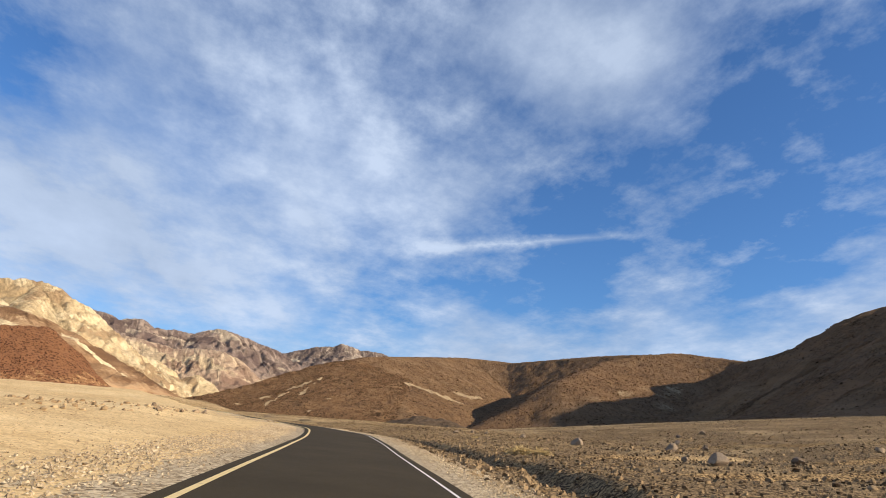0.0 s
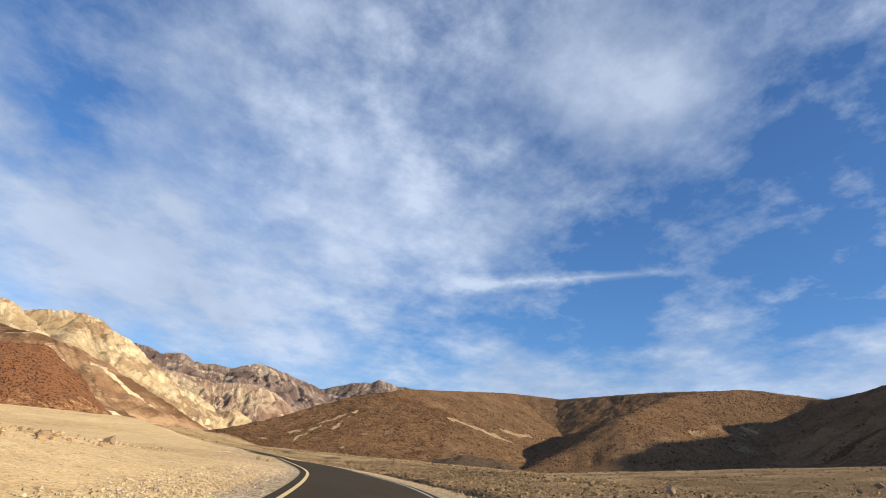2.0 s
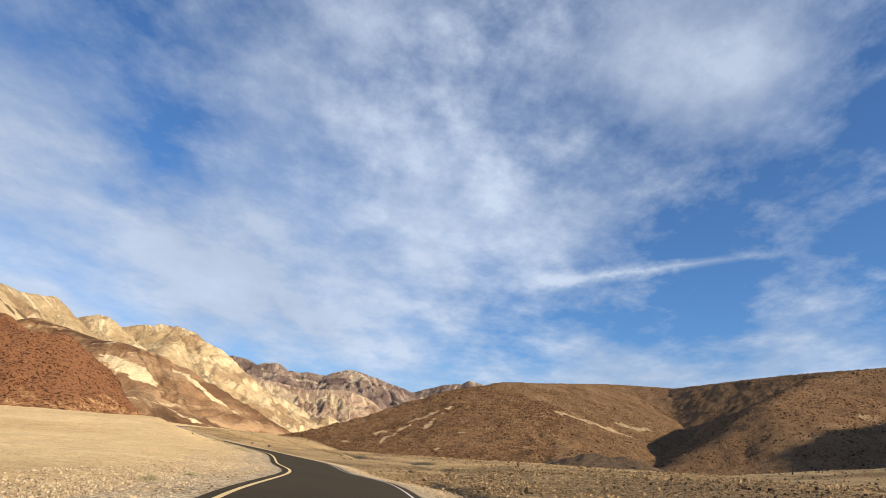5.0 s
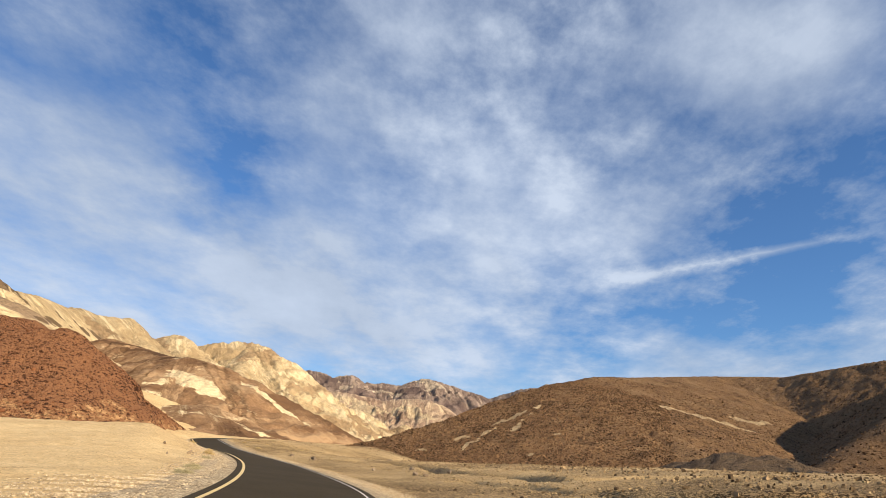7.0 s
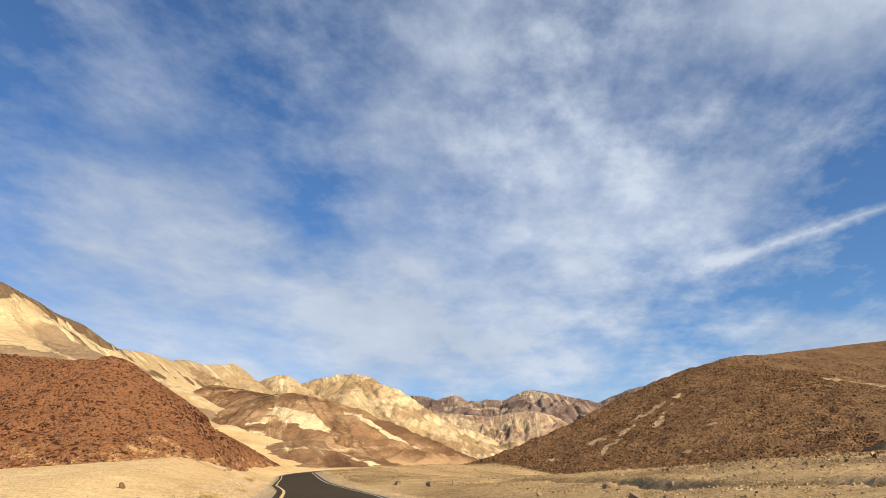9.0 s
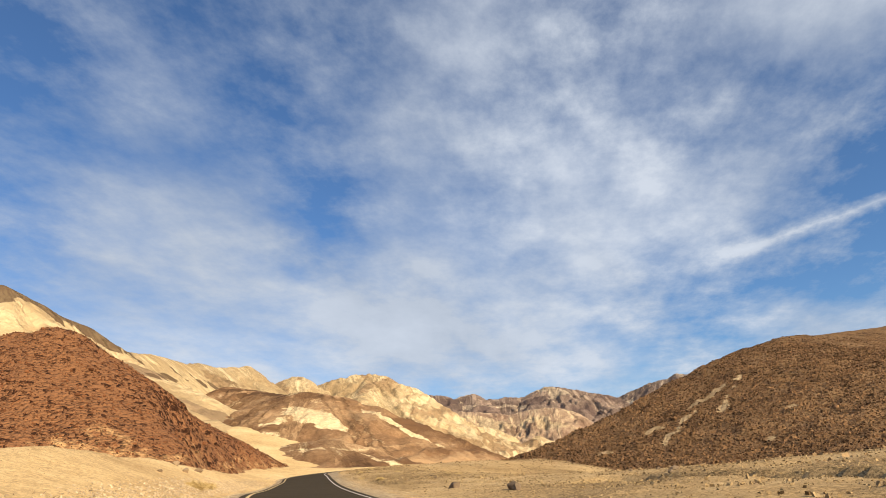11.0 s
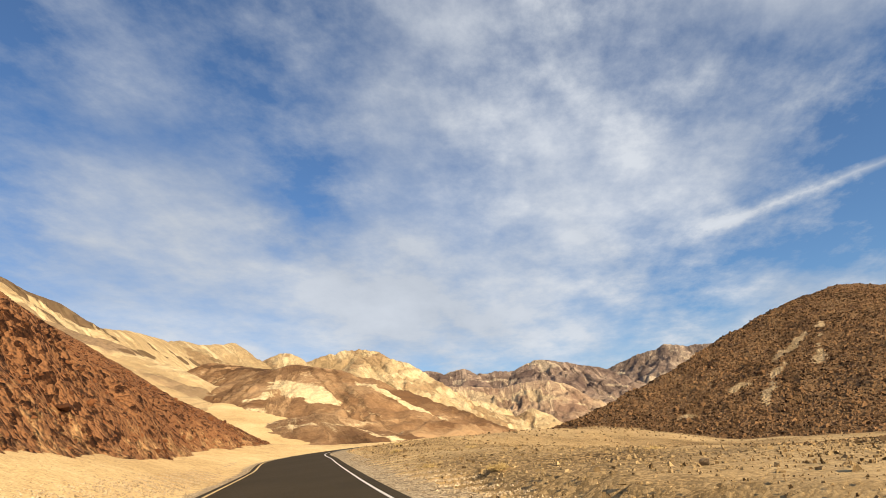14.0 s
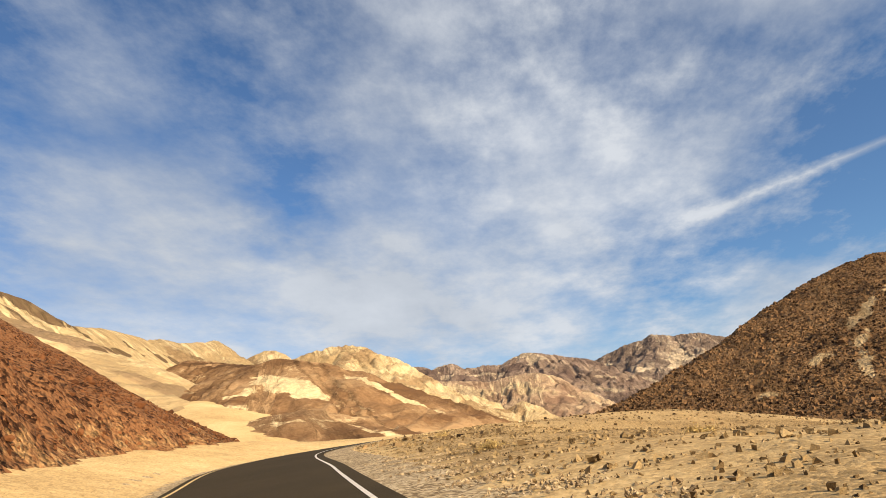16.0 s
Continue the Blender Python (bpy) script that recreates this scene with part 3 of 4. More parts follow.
def spot(x, y, cx, cy, rx, ry, ang, seed=0, wob=0.3):
    """Soft mask of an uneven elongated patch."""
    c, s = math.cos(radians(ang)), math.sin(radians(ang))
    u, v = (x - cx) * c + (y - cy) * s, -(x - cx) * s + (y - cy) * c
    d = np.sqrt((u / rx) ** 2 + (v / ry) ** 2) + wob * fbm(x / (rx * 0.6), y / (rx * 0.6), 3, seed) + 0.8 * wob * fbm(x / (ry * 0.9), y / (ry * 0.9), 3, seed + 3)
    return 1 - smoothstep(0.6, 1.15, d)


def blaze(x, y, marks, seed):
    m = np.zeros_like(x)
    for k, (cx, cy, rx, ry, ang, amount) in enumerate(marks):
        m = np.maximum(m, amount * spot(x, y, cx, cy, rx, ry, ang, seed + k))
    return m


# pale bare patches: middle, half length and half width, bearing of the length, strength
BROWN_MARKS = [(-69.6, 318, 13.5, 1.2, 71, 1.3), (-72.6, 301, 4.5, 0.8, 70, 1.2), (-74.4, 289.5, 6.0, 0.95, 84, 1.2), (-78.8, 295, 5.5, 0.9, 66, 0.85), (-65.5, 308, 4.0, 1.0, 82, 1.3), (-62.8, 331, 3.2, 0.9, 80, 1.2), (-64.2, 320, 9, 0.4, 83, 0.8),
               (-17, 371, 8, 3.4, 25, 1.3), (-9, 374, 9, 5.0, 22, 1.6), (1, 379, 9, 4.6, 25, 1.5), (12, 420, 9, 5.0, 50, 1.2), (20, 432, 6, 3.0, 50, 1.2), (-52, 300, 2.0, 1.0, 30, 0.9), (-86, 281, 2.0, 1.0, 20, 0.9), (-56, 281, 3.0, 1.2, 80, 0.7)]
BARE = [(-50, 335, 28, 4, 80, 0.5), (-42, 360, 26, 5, 66, 0.5), (-26, 350, 18, 4, 85, 0.45), (-32, 395, 26, 5, 70, 0.5), (-8, 430, 26, 6, 60, 0.5), (-45, 305, 18, 3, 88, 0.5), (-34, 470, 24, 10, 60, 0.6), (-57, 350, 20, 3, 85, 0.45), (-36, 325, 20, 3, 95, 0.45)]


def brown_bed(x, y, z, along, away, above, crease):
    m = blaze(x, y, BROWN_MARKS, 200)
    soft = np.maximum(blaze(x, y, BARE, 230), 0.5 * smoothstep(0.1, 0.8, fbm(along / 9, away / 60, 4, 79)))
    return (np.clip(m + 0.16 * smoothstep(0.3, 0.9, fbm(x / 18, y / 18, 4, 77) + 0.2), 0, 1), np.zeros_like(x), soft)


SIDE_MARKS = [(110, 373, 11, 3.5, 60, 0.62), (116, 362, 10, 4.5, 70, 0.62), (128, 380, 14, 6, 60, 0.6), (71, 322, 6, 3.5, 30, 0.6), (94, 349, 8, 3, 50, 0.9), (109, 334, 12, 6, 60, 0.7), (60, 306, 6, 2, 40, 0.6),
              (140, 292, 16, 8, 40, 0.3), (160, 310, 20, 8, 40, 0.3), (120, 440, 20, 5, 50, 0.35)]


def side_bed(x, y, z, along, away, above, crease):
    soft = np.maximum(blaze(x, y, SIDE_MARKS, 250), 0.4 * smoothstep(0.1, 0.8, fbm(along / 12, away / 70, 4, 80)))
    return (np.clip(0.75 * blaze(x, y, SIDE_MARKS, 240) + 0.14 * smoothstep(0.3, 0.9, fbm(x / 25, y / 25, 4, 78) + 0.2), 0, 1), np.zeros_like(x), soft)


BROWN = [[(-122, 270, 5.0), (-110.7, 282.5, 9.7), (-101.8, 298, 14.8), (-93, 315, 20.6), (-84, 335, 27.0), (-74.6, 356, 34.2), (-66, 374, 39.9), (-57.8, 383, 42.8), (-49, 425, 50.6), (-39, 486, 58.8), (-5, 590, 73.6), (25, 640, 80.5), (70, 610, 75)]]
_, BROWN_LAND = hill("brown_hill", BROWN, 0.62, 5, (-170, 110, 235, 700), 1.25, MAT["brown"], "dark brown scree-covered hill with pale streaks", "hill",
                     (1.3, 11), (0.5, 8), brown_bed, 3, foot=2.0, crest_step=4.0, fine=(0.5, 5), flowing=True, front=(0.06, -0.998, 0.33))
RED = [[(-143.6, 253.6, 11.5), (-130.1, 223.4, 15.7), (-123.9, 198.5, 21.2), (-113.8, 183.5, 24.0), (-145.7, 154.6, 19), (-140.1, 136.2, 32)],
       [(-193.6, 245.6, 40.6), (-172.2, 225.6, 37), (-147.6, 185.9, 30), (-139.8, 156, 32), (-165.2, 128.5, 30)]]


def red_bed(x, y, z, along, away, above, crease):
    n = fbm(x / 7, y / 7, 4, 51)
    return (0.42 * (1 - smoothstep(0.4, 4.2, above + 2.6 * n + 1.4 * fbm(along / 3, away / 12, 3, 52))), np.zeros_like(x))


_, RED_LAND = hill("red_hill", RED, 0.723, 2.0, (-230, -70, 60, 290), 0.8, MAT["red"], "rust-red scree-covered hill with crumbling orange foot", "hill",
                   (0.7, 5), (0.45, 5), red_bed, 5, foot=0.2, crest_step=3, fine=(0.5, 3), cut=(8.4, 1.5))
SIDE = [[(14.5, 291.6, 8.3), (29.6, 313.6, 16.8), (45, 332, 25.5), (63.6, 359.4, 39), (90, 410, 52.5), (115.3, 455.6, 64.5), (163.6, 483.1, 75.7), (181.6, 466, 72.4), (195, 438.6, 67)],
        [(59, 617, 75.8), (78, 585, 75.5), (121, 531, 76.3), (150, 492, 75)]]
_, SIDE_LAND = hill("side_hill", SIDE, 0.60, 6, (-70, 300, 262, 700), 1.7, MAT["brown"], "brown barren hill with pale outcrops behind a ravine", "hill", (1.3, 18), (0.5, 12), side_bed, 8, foot=1.8, crest_step=5.0, fine=(0.6, 7),
                    flowing=True, front=(0.35, -0.937, 0.36))
SHADE = [[(195, 430, 66), (202.6, 390.6, 68.2), (211, 374.7, 73.2), (221, 363, 81.6), (234, 349, 89), (250, 318, 92), (262, 285, 100), (290, 215, 117), (305, 165, 92)]]
_, SHADE_LAND = hill("shaded_hill", SHADE, 0.596, 8, (60, 460, 60, 560), 2.6, MAT["brown"], "steep dark brown hill in shade", "hill", (5, 30), (1.5, 20), side_bed, 9, foot=1.6, crest_step=5.0, fine=(1.4, 12), flowing=True)


def mound_bed(x, y, z, along, away, above, crease):
    return (0.9 * (1 - smoothstep(1.2, 3.2, above + 1.2 * fbm(x / 3, y / 3, 3, 87))), np.zeros_like(x))


hill("grey_mound", [[(-28, 284, 6.2), (-18, 274, 8.6), (-9, 268, 10.6), (-1, 268, 10.2), (7, 271, 6.8)]], 0.45, 5, (-60, 50, 240, 320), 0.7, MAT["blue"], "low brown mound with a dark slate-grey foot", "mound", (0.9, 3), (0.3, 3), mound_bed, 13, foot=0.8, fine=(0.4, 2))


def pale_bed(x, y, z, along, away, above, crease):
    """Ochre and brown beds that dip through the cream rock, and brown streaks: wash, with the rills' shade put into the
    colour.
    """
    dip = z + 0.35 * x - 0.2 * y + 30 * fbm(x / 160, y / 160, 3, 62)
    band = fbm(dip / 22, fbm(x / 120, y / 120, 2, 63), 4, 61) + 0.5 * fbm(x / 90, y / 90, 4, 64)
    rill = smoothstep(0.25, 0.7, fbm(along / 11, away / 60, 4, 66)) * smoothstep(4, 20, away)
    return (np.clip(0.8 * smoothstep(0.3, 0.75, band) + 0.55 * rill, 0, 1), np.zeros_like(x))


def dark_bed(x, y, z, along, away, above, crease):
    dip = z + 0.15 * x + 60 * fbm(x / 400, y / 400, 3, 65)
    band = fbm(dip / 55, fbm(x / 300, y / 300, 2, 66), 4, 67) + 0.6 * fbm(x / 220, y / 220, 4, 68)
    return (0.8 * smoothstep(0.25, 0.75, band), np.zeros_like(x))


OUTCROPS = [(-411, 428, 7, 4.0, 49, 1.7), (-440, 458, 7, 5.0, 49, 1.7), (-472, 490, 7, 5.0, 49, 1.6), (-488, 512, 7, 4.5, 49, 1.6), (-493, 540, 9, 4, 60, 1.5), (-496, 560, 9, 4, 60, 1.5)]


def ridge_bed(x, y, z, along, away, above, crease):
    n = fbm(along / 10, away / 30, 4, 69)
    cap = (1 - smoothstep(88, 95, along + 4 * n)) * (1 - smoothstep(0.75, 1.1, (away + 9 * n) / (24 + 0.06 * np.clip(along, 0, 90))))
    tail = 1.2 * spot(x, y, -446, 433, 48, 5, 30, 95, 0.25)
    drip = 0.7 * smoothstep(0.0, 0.5, fbm(along / 9, away / 80, 4, 70) + 0.4 * fbm(x / 60, y / 60, 3, 71)) * smoothstep(20, 60, away)
    low = 0.7 * spot(x, y, -330, 420, 44, 15, 40, 97)
    return (np.clip(cap + np.maximum(drip, low), 0, 1), np.maximum(np.maximum(blaze(x, y, OUTCROPS, 290), tail), 0.95 * cap))


# bare pale flanks and bands on the brown dome
DOME_MARKS = [(-281, 429, 24, 8, -8, 1.0), (-268, 427, 12, 8, -25, 1.0), (-250, 458, 34, 3.5, -8, 0.85), (-297, 413, 9, 4, 60, 0.8), (-288, 398, 10, 4, 40, 0.7), (-330, 462, 24, 4, -20, 0.6), (-243, 430, 12, 2, -20, 0.5)]


RIMS = [(-449, 535, 20, 4, 20, 1.5), (-420, 528, 22, 4, 0, 1.6), (-385, 515, 26, 5, -25, 1.5), (-345, 480, 26, 7, -40, 1.2)]


def dome_bed(x, y, z, along, away, above, crease):
    low_band = 0.7 * (1 - smoothstep(1.0, 4.0, above + 2 * fbm(x / 15, y / 15, 3, 84)))
    streak = 0.35 * smoothstep(0.2, 0.6, fbm(along / 10, away / 60, 4, 74)) * smoothstep(14, 24, away)
    rim = blaze(x, y, RIMS, 430)
    return (np.maximum(np.maximum(blaze(x, y, DOME_MARKS, 410), streak), low_band), rim)


FOOT_MARKS = [(-262, 372, 12, 2.0, 40, 0.7), (-252, 368, 12, 1.5, 40, 0.6), (-238, 376, 10, 2.0, 30, 0.6), (-222, 388, 14, 2.0, 30, 0.5), (-208, 384, 9, 4, 10, 0.8), (-195, 405, 9, 5, 20, 0.7)]


def foot_bed(x, y, z, along, away, above, crease):
    n2 = fbm(along / 9, away / 40, 4, 83)
    return (np.maximum(np.maximum(0.4 * smoothstep(0.1, 0.5, n2), blaze(x, y, FOOT_MARKS, 440)), 0.8 * (1 - smoothstep(1, 5, above + 2 * fbm(x / 15, y / 15, 3, 84)))), np.zeros_like(x))


PALE = [[(-830, 1005, 180), (-793, 1038, 190), (-782, 1048, 198), (-766, 1060, 205), (-748, 1074, 211), (-739, 1080, 207), (-728, 1089, 215), (-709, 1102, 215), (-685, 1118, 208), (-670, 1128, 194), (-645, 1143, 185),
         (-631, 1151, 167), (-610, 1163, 153), (-591, 1173, 127), (-574, 1181, 99), (-550, 1190, 70)], [(-709, 1102, 213), (-660, 1010, 160), (-600, 930, 105)], [(-782, 1048, 198), (-735, 960, 160)],
        [(-670, 1128, 194), (-610, 1060, 140), (-560, 1010, 92)]]
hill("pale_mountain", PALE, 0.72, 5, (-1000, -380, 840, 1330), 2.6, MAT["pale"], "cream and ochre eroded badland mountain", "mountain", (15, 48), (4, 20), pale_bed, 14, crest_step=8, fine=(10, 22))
PEAKS = [[(-640, 625, 146), (-644, 653, 158), (-645, 660, 168), (-647, 677, 170), (-648, 698, 168), (-648, 723, 171), (-648, 739, 173), (-648, 749, 176), (-648, 758, 172), (-646, 776, 162), (-645, 796, 150), (-630, 830, 128)],
         [(-648, 740, 172), (-600, 720, 128)]]
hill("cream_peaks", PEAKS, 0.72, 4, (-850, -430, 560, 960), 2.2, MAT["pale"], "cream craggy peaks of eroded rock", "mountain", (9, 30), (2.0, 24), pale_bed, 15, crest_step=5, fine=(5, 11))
CONE = [[(-760, 860, 160), (-733, 878, 171), (-715, 894, 184), (-706, 902, 188), (-697, 910, 187), (-688, 918, 178), (-681, 923, 168), (-660, 940, 150)], [(-702, 906, 187), (-660, 850, 140)]]
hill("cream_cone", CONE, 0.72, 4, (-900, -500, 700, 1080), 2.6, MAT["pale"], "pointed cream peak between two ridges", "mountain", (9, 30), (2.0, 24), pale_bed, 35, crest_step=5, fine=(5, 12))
LEFT = [[(-520, 385, 168), (-517, 410, 159), (-519, 425, 154), (-516, 448, 148), (-509, 459, 139), (-500, 471, 129), (-506, 487, 131), (-513, 503, 134), (-521, 524, 135), (-528, 547, 135), (-580, 600, 140), (-640, 630, 148)]]
hill("cream_ridge", LEFT, 0.8, 5, (-700, -180, 180, 740), 2.4, MAT["ridge"], "smooth cream ridge with brown caps", "ridge", (7, 30), (1.2, 40), ridge_bed, 16, fine=(2.0, 9), crest_step=4.0, apron=(60, 0.5))
DOME = [[(-335, 420, 51), (-336, 433, 59), (-334, 449, 66), (-317, 464, 71), (-299, 472, 66), (-285, 476, 56), (-275, 495, 48), (-263, 514, 39), (-248, 534, 31), (-237, 550, 26), (-221, 567, 19)],
        [(-466, 544, 104), (-436, 545, 96), (-380, 515, 82), (-317, 464, 71)]]
hill("domed_hill", DOME, 0.5, 12, (-500, -160, 350, 640), 1.8, MAT["dome"], "rounded brown-capped hill with pale flanks", "hill", (5, 22), (1.0, 25), dome_bed, 17, fine=(2.4, 7))
FOOT = [[(-256, 386, 33), (-247, 394, 34), (-240, 410, 28), (-228, 430, 22), (-200, 450, 14)]]
hill("foot_hill", FOOT, 0.38, 10, (-390, -130, 290, 500), 1.8, MAT["dome"], "low brown foothill with pale bands", "hill", (3, 16), (0.8, 15), foot_bed, 18, foot=1.5, fine=(1.2, 8))
FAN = [[(-150, 268, 7.0), (-200, 312, 13.0), (-245, 350, 24), (-290, 386, 40), (-315, 405, 48)]]
hill("sand_fan", FAN, 0.34, 8, (-370, -120, 240, 440), 2.0, MAT["ground"], "smooth pale sand fan between the hills", "sand fan", (0.3, 20), (0.2, 20), None, 27, foot=1.2)
DARK = [[(-1760, 2640, 470), (-1660, 2702, 462), (-1587, 2746, 420), (-1531, 2779, 431), (-1476, 2809, 422), (-1443, 2826, 404), (-1408, 2844, 415), (-1362, 2867, 417), (-1325, 2884, 395), (-1272, 2908, 384), (-1230, 2926, 389),
         (-1144, 2961, 381), (-1093, 2980, 407), (-1056, 2994, 417), (-1009, 3009, 413), (-963, 3024, 398), (-906, 3042, 383), (-805, 3069, 349), (-752, 3082, 318), (-680, 3100, 280)], [(-1009, 3009, 413), (-930, 2850, 300), (-850, 2700, 190)],
        [(-1362, 2867, 417), (-1260, 2700, 300), (-1180, 2560, 210)]]
hill("dark_mountains", DARK, 0.55, 14, (-2000, -300, 2200, 3350), 6.0, MAT["dark"], "dark purple-brown distant mountain range", "mountain", (42, 110), (10, 90), dark_bed, 19, crest_step=20, fine=(22, 50))
FAR = [[(-1150, 3700, 350), (-1026, 3735, 395), (-914, 3763, 415), (-830, 3782, 443), (-753, 3797, 468), (-666, 3813, 476), (-619, 3820, 496), (-564, 3828, 487), (-512, 3835, 467), (-469, 3840, 472), (-389, 3848, 462), (-265, 3857, 413), (-150, 3860, 350)],
       [(-619, 3820, 494), (-560, 3640, 360), (-520, 3500, 250)]]
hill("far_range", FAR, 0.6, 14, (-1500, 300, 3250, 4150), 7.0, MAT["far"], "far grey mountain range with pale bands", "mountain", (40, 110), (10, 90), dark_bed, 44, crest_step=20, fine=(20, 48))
MID = [[(-1180, 1840, 250), (-1080, 1890, 240), (-987, 1937, 234), (-911, 1974, 226), (-836, 2007, 210), (-773, 2032, 219), (-702, 2058, 217), (-673, 2067, 204), (-647, 2075, 168), (-622, 2083, 133), (-560, 2100, 90)],
       [(-702, 2058, 217), (-640, 1930, 120)], [(-836, 2007, 210), (-760, 1880, 130)]]
hill("banded_mountains", MID, 0.6, 10, (-1500, -250, 1560, 2400), 4.2, MAT["banded"], "brown and cream banded badland slopes", "mountain", (26, 60), (6, 50), dark_bed, 20, crest_step=12, fine=(13, 26))
PFOOT = [[(-720, 1340, 100), (-679, 1364, 115), (-654, 1376, 125), (-629, 1388, 126), (-609, 1397, 118), (-591, 1405, 91), (-575, 1410, 70)]]
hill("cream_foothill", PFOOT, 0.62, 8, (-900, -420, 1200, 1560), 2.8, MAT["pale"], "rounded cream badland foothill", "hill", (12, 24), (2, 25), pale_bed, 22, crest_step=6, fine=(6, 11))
PFOOT = [[(-589, 1406, 66), (-561, 1417, 87), (-533, 1428, 98), (-510, 1436, 78), (-490, 1443, 57)]]
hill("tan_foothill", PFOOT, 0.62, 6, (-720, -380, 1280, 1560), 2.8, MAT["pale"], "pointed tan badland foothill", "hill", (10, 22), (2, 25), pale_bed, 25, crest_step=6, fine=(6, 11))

# ---------------------------------------------------------------- loose stones, boulders and brush

PHI = (1 + 5 ** 0.5) / 2
ICO_V = np.array([(-1, PHI, 0), (1, PHI, 0), (-1, -PHI, 0), (1, -PHI, 0), (0, -1, PHI), (0, 1, PHI), (0, -1, -PHI), (0, 1, -PHI), (PHI, 0, -1), (PHI, 0, 1), (-PHI, 0, -1), (-PHI, 0, 1)]) / math.sqrt(1 + PHI * PHI)
ICO_F = np.array([(0, 11, 5), (0, 5, 1), (0, 1, 7), (0, 7, 10), (0, 10, 11), (1, 5, 9), (5, 11, 4), (11, 10, 2), (10, 7, 6), (7, 1, 8),
                  (3, 9, 4), (3, 4, 2), (3, 2, 6), (3, 6, 8), (3, 8, 9), (4, 9, 5), (2, 4, 11), (6, 2, 10), (8, 6, 7), (9, 8, 1)])


def raw_mesh(name, co, tris, mat, smooth=False):
    me = bpy.data.meshes.new(name)
    me.vertices.add(len(co))
    me.vertices.foreach_set("co", np.ascontiguousarray(co, dtype=np.float32).ravel())
    me.loops.add(tris.size)
    me.loops.foreach_set("vertex_index", tris.ravel().astype(np.int32))
    n = tris.shape[1]
    me.polygons.add(len(tris))
    me.polygons.foreach_set("loop_start", np.arange(0, tris.size, n, dtype=np.int32))
    me.polygons.foreach_set("loop_total", np.full(len(tris), n, dtype=np.int32))
    me.polygons.foreach_set("use_smooth", np.full(len(tris), smooth, dtype=bool))
    me.update(calc_edges=True)
    me.materials.append(mat)
    return me


# a broken block: three-sided, narrower above, open below where it is sunk
BLOCK_V = np.array([(math.cos(a), math.sin(a), -0.9) for a in (0, 2.1, 4.2)] + [(0.62 * math.cos(a + 0.3), 0.62 * math.sin(a + 0.3), 0.62) for a in (0, 2.1, 4.2)])
BLOCK_F = np.array([(0, 1, 4), (0, 4, 3), (1, 2, 5), (1, 5, 4), (2, 0, 3), (2, 3, 5), (3, 4, 5)])

GRIT_V = np.array([(math.cos(a), math.sin(a), -0.7) for a in (0, 2.1, 4.2)] + [(0.1, 0.1, 0.45)])
GRIT_F = np.array([(0, 1, 3), (1, 2, 3), (2, 0, 3)])


def stones(name, places, sizes, mat, label, category, seed, sink=0.25, rough=False, grit=False):
    """Many angular stones as one mesh, each with its own turn and proportions."""
    rng = np.random.default_rng(seed)
    n = len(places)
    shape, faces = (GRIT_V, GRIT_F) if grit else (BLOCK_V, BLOCK_F) if rough else (ICO_V, ICO_F)
    v = shape[None] * (0.72 + 0.56 * rng.random((n, len(shape), 1))) + (0.24 * rng.normal(size=(n, len(shape), 3)) if rough else 0)
    v = v * (0.65 + 0.7 * rng.random((n, 1, 3))) * np.array([1, 1, 0.8])
    a, b = rng.random(n) * 2 * math.pi, (rng.random(n) - 0.5) * 0.9
    ca, sa, cb, sb = np.cos(a)[:, None], np.sin(a)[:, None], np.cos(b)[:, None], np.sin(b)[:, None]
    x, y, z = v[..., 0], v[..., 1] * cb - v[..., 2] * sb, v[..., 1] * sb + v[..., 2] * cb
    v = np.stack([x * ca - y * sa, x * sa + y * ca, z], -1) * (sizes[:, None, None] * 0.5)
    co = v + places[:, None, :] + np.array([0, 0, 1]) * (sizes * (0.5 - sink) * 0.6)[:, None, None]
    tris = (faces[None] + len(shape) * np.arange(n)[:, None, None]).reshape(-1, 3)
    ob = new(name, raw_mesh(name, co.reshape(-1, 3), tris, mat))
    return tagged(ob, label, category, "", "stuff")


def on_hill(grid, count, seed, ok):
    """Random places on a hill's surface."""
    x, y, z, above = grid
    rng = np.random.default_rng(seed)
    out = np.zeros((0, 3))
    while len(out) < count:
        i, j = rng.random(count * 3) * (x.shape[0] - 1.001), rng.random(count * 3) * (x.shape[1] - 1.001)
        i0, j0 = i.astype(int), j.astype(int)
        fi, fj = i - i0, j - j0

        def lerp(a):
            return (a[i0, j0] * (1 - fj) + a[i0, j0 + 1] * fj) * (1 - fi) + (a[i0 + 1, j0] * (1 - fj) + a[i0 + 1, j0 + 1] * fj) * fi
        p = np.stack([lerp(x), lerp(y), lerp(z)], -1)
        out = np.vstack([out, p[(lerp(above) > 0.1) & ok(p[:, 0], p[:, 1])]])
    return out[:count]


def on_ground(count, seed, s0, s1, d0, d1, power=1.0):
    """Random places beside the road, between two offsets."""
    rng = np.random.default_rng(seed)
    a, u = s0 + (s1 - s0) * rng.random(count), rng.random(count) ** power
    d = d0 + (d1 - d0) * u
    i = np.clip(np.searchsorted(ARC, a), 0, len(ARC) - 1)
    x, y = CENTRE[i, 0] + RIGHT[i, 0] * d + rng.normal(0, 0.3, count), CENTRE[i, 1] + RIGHT[i, 1] * d + rng.normal(0, 0.3, count)
    return np.stack([x, y, land(x, y)], -1)


def skewed(n, lo, hi, seed, power=3.0):
    return lo + (hi - lo) * np.random.default_rng(seed).random(n) ** power


def red_side(x, y):
    return (x > -165) & (y > 110) & (y < 262)


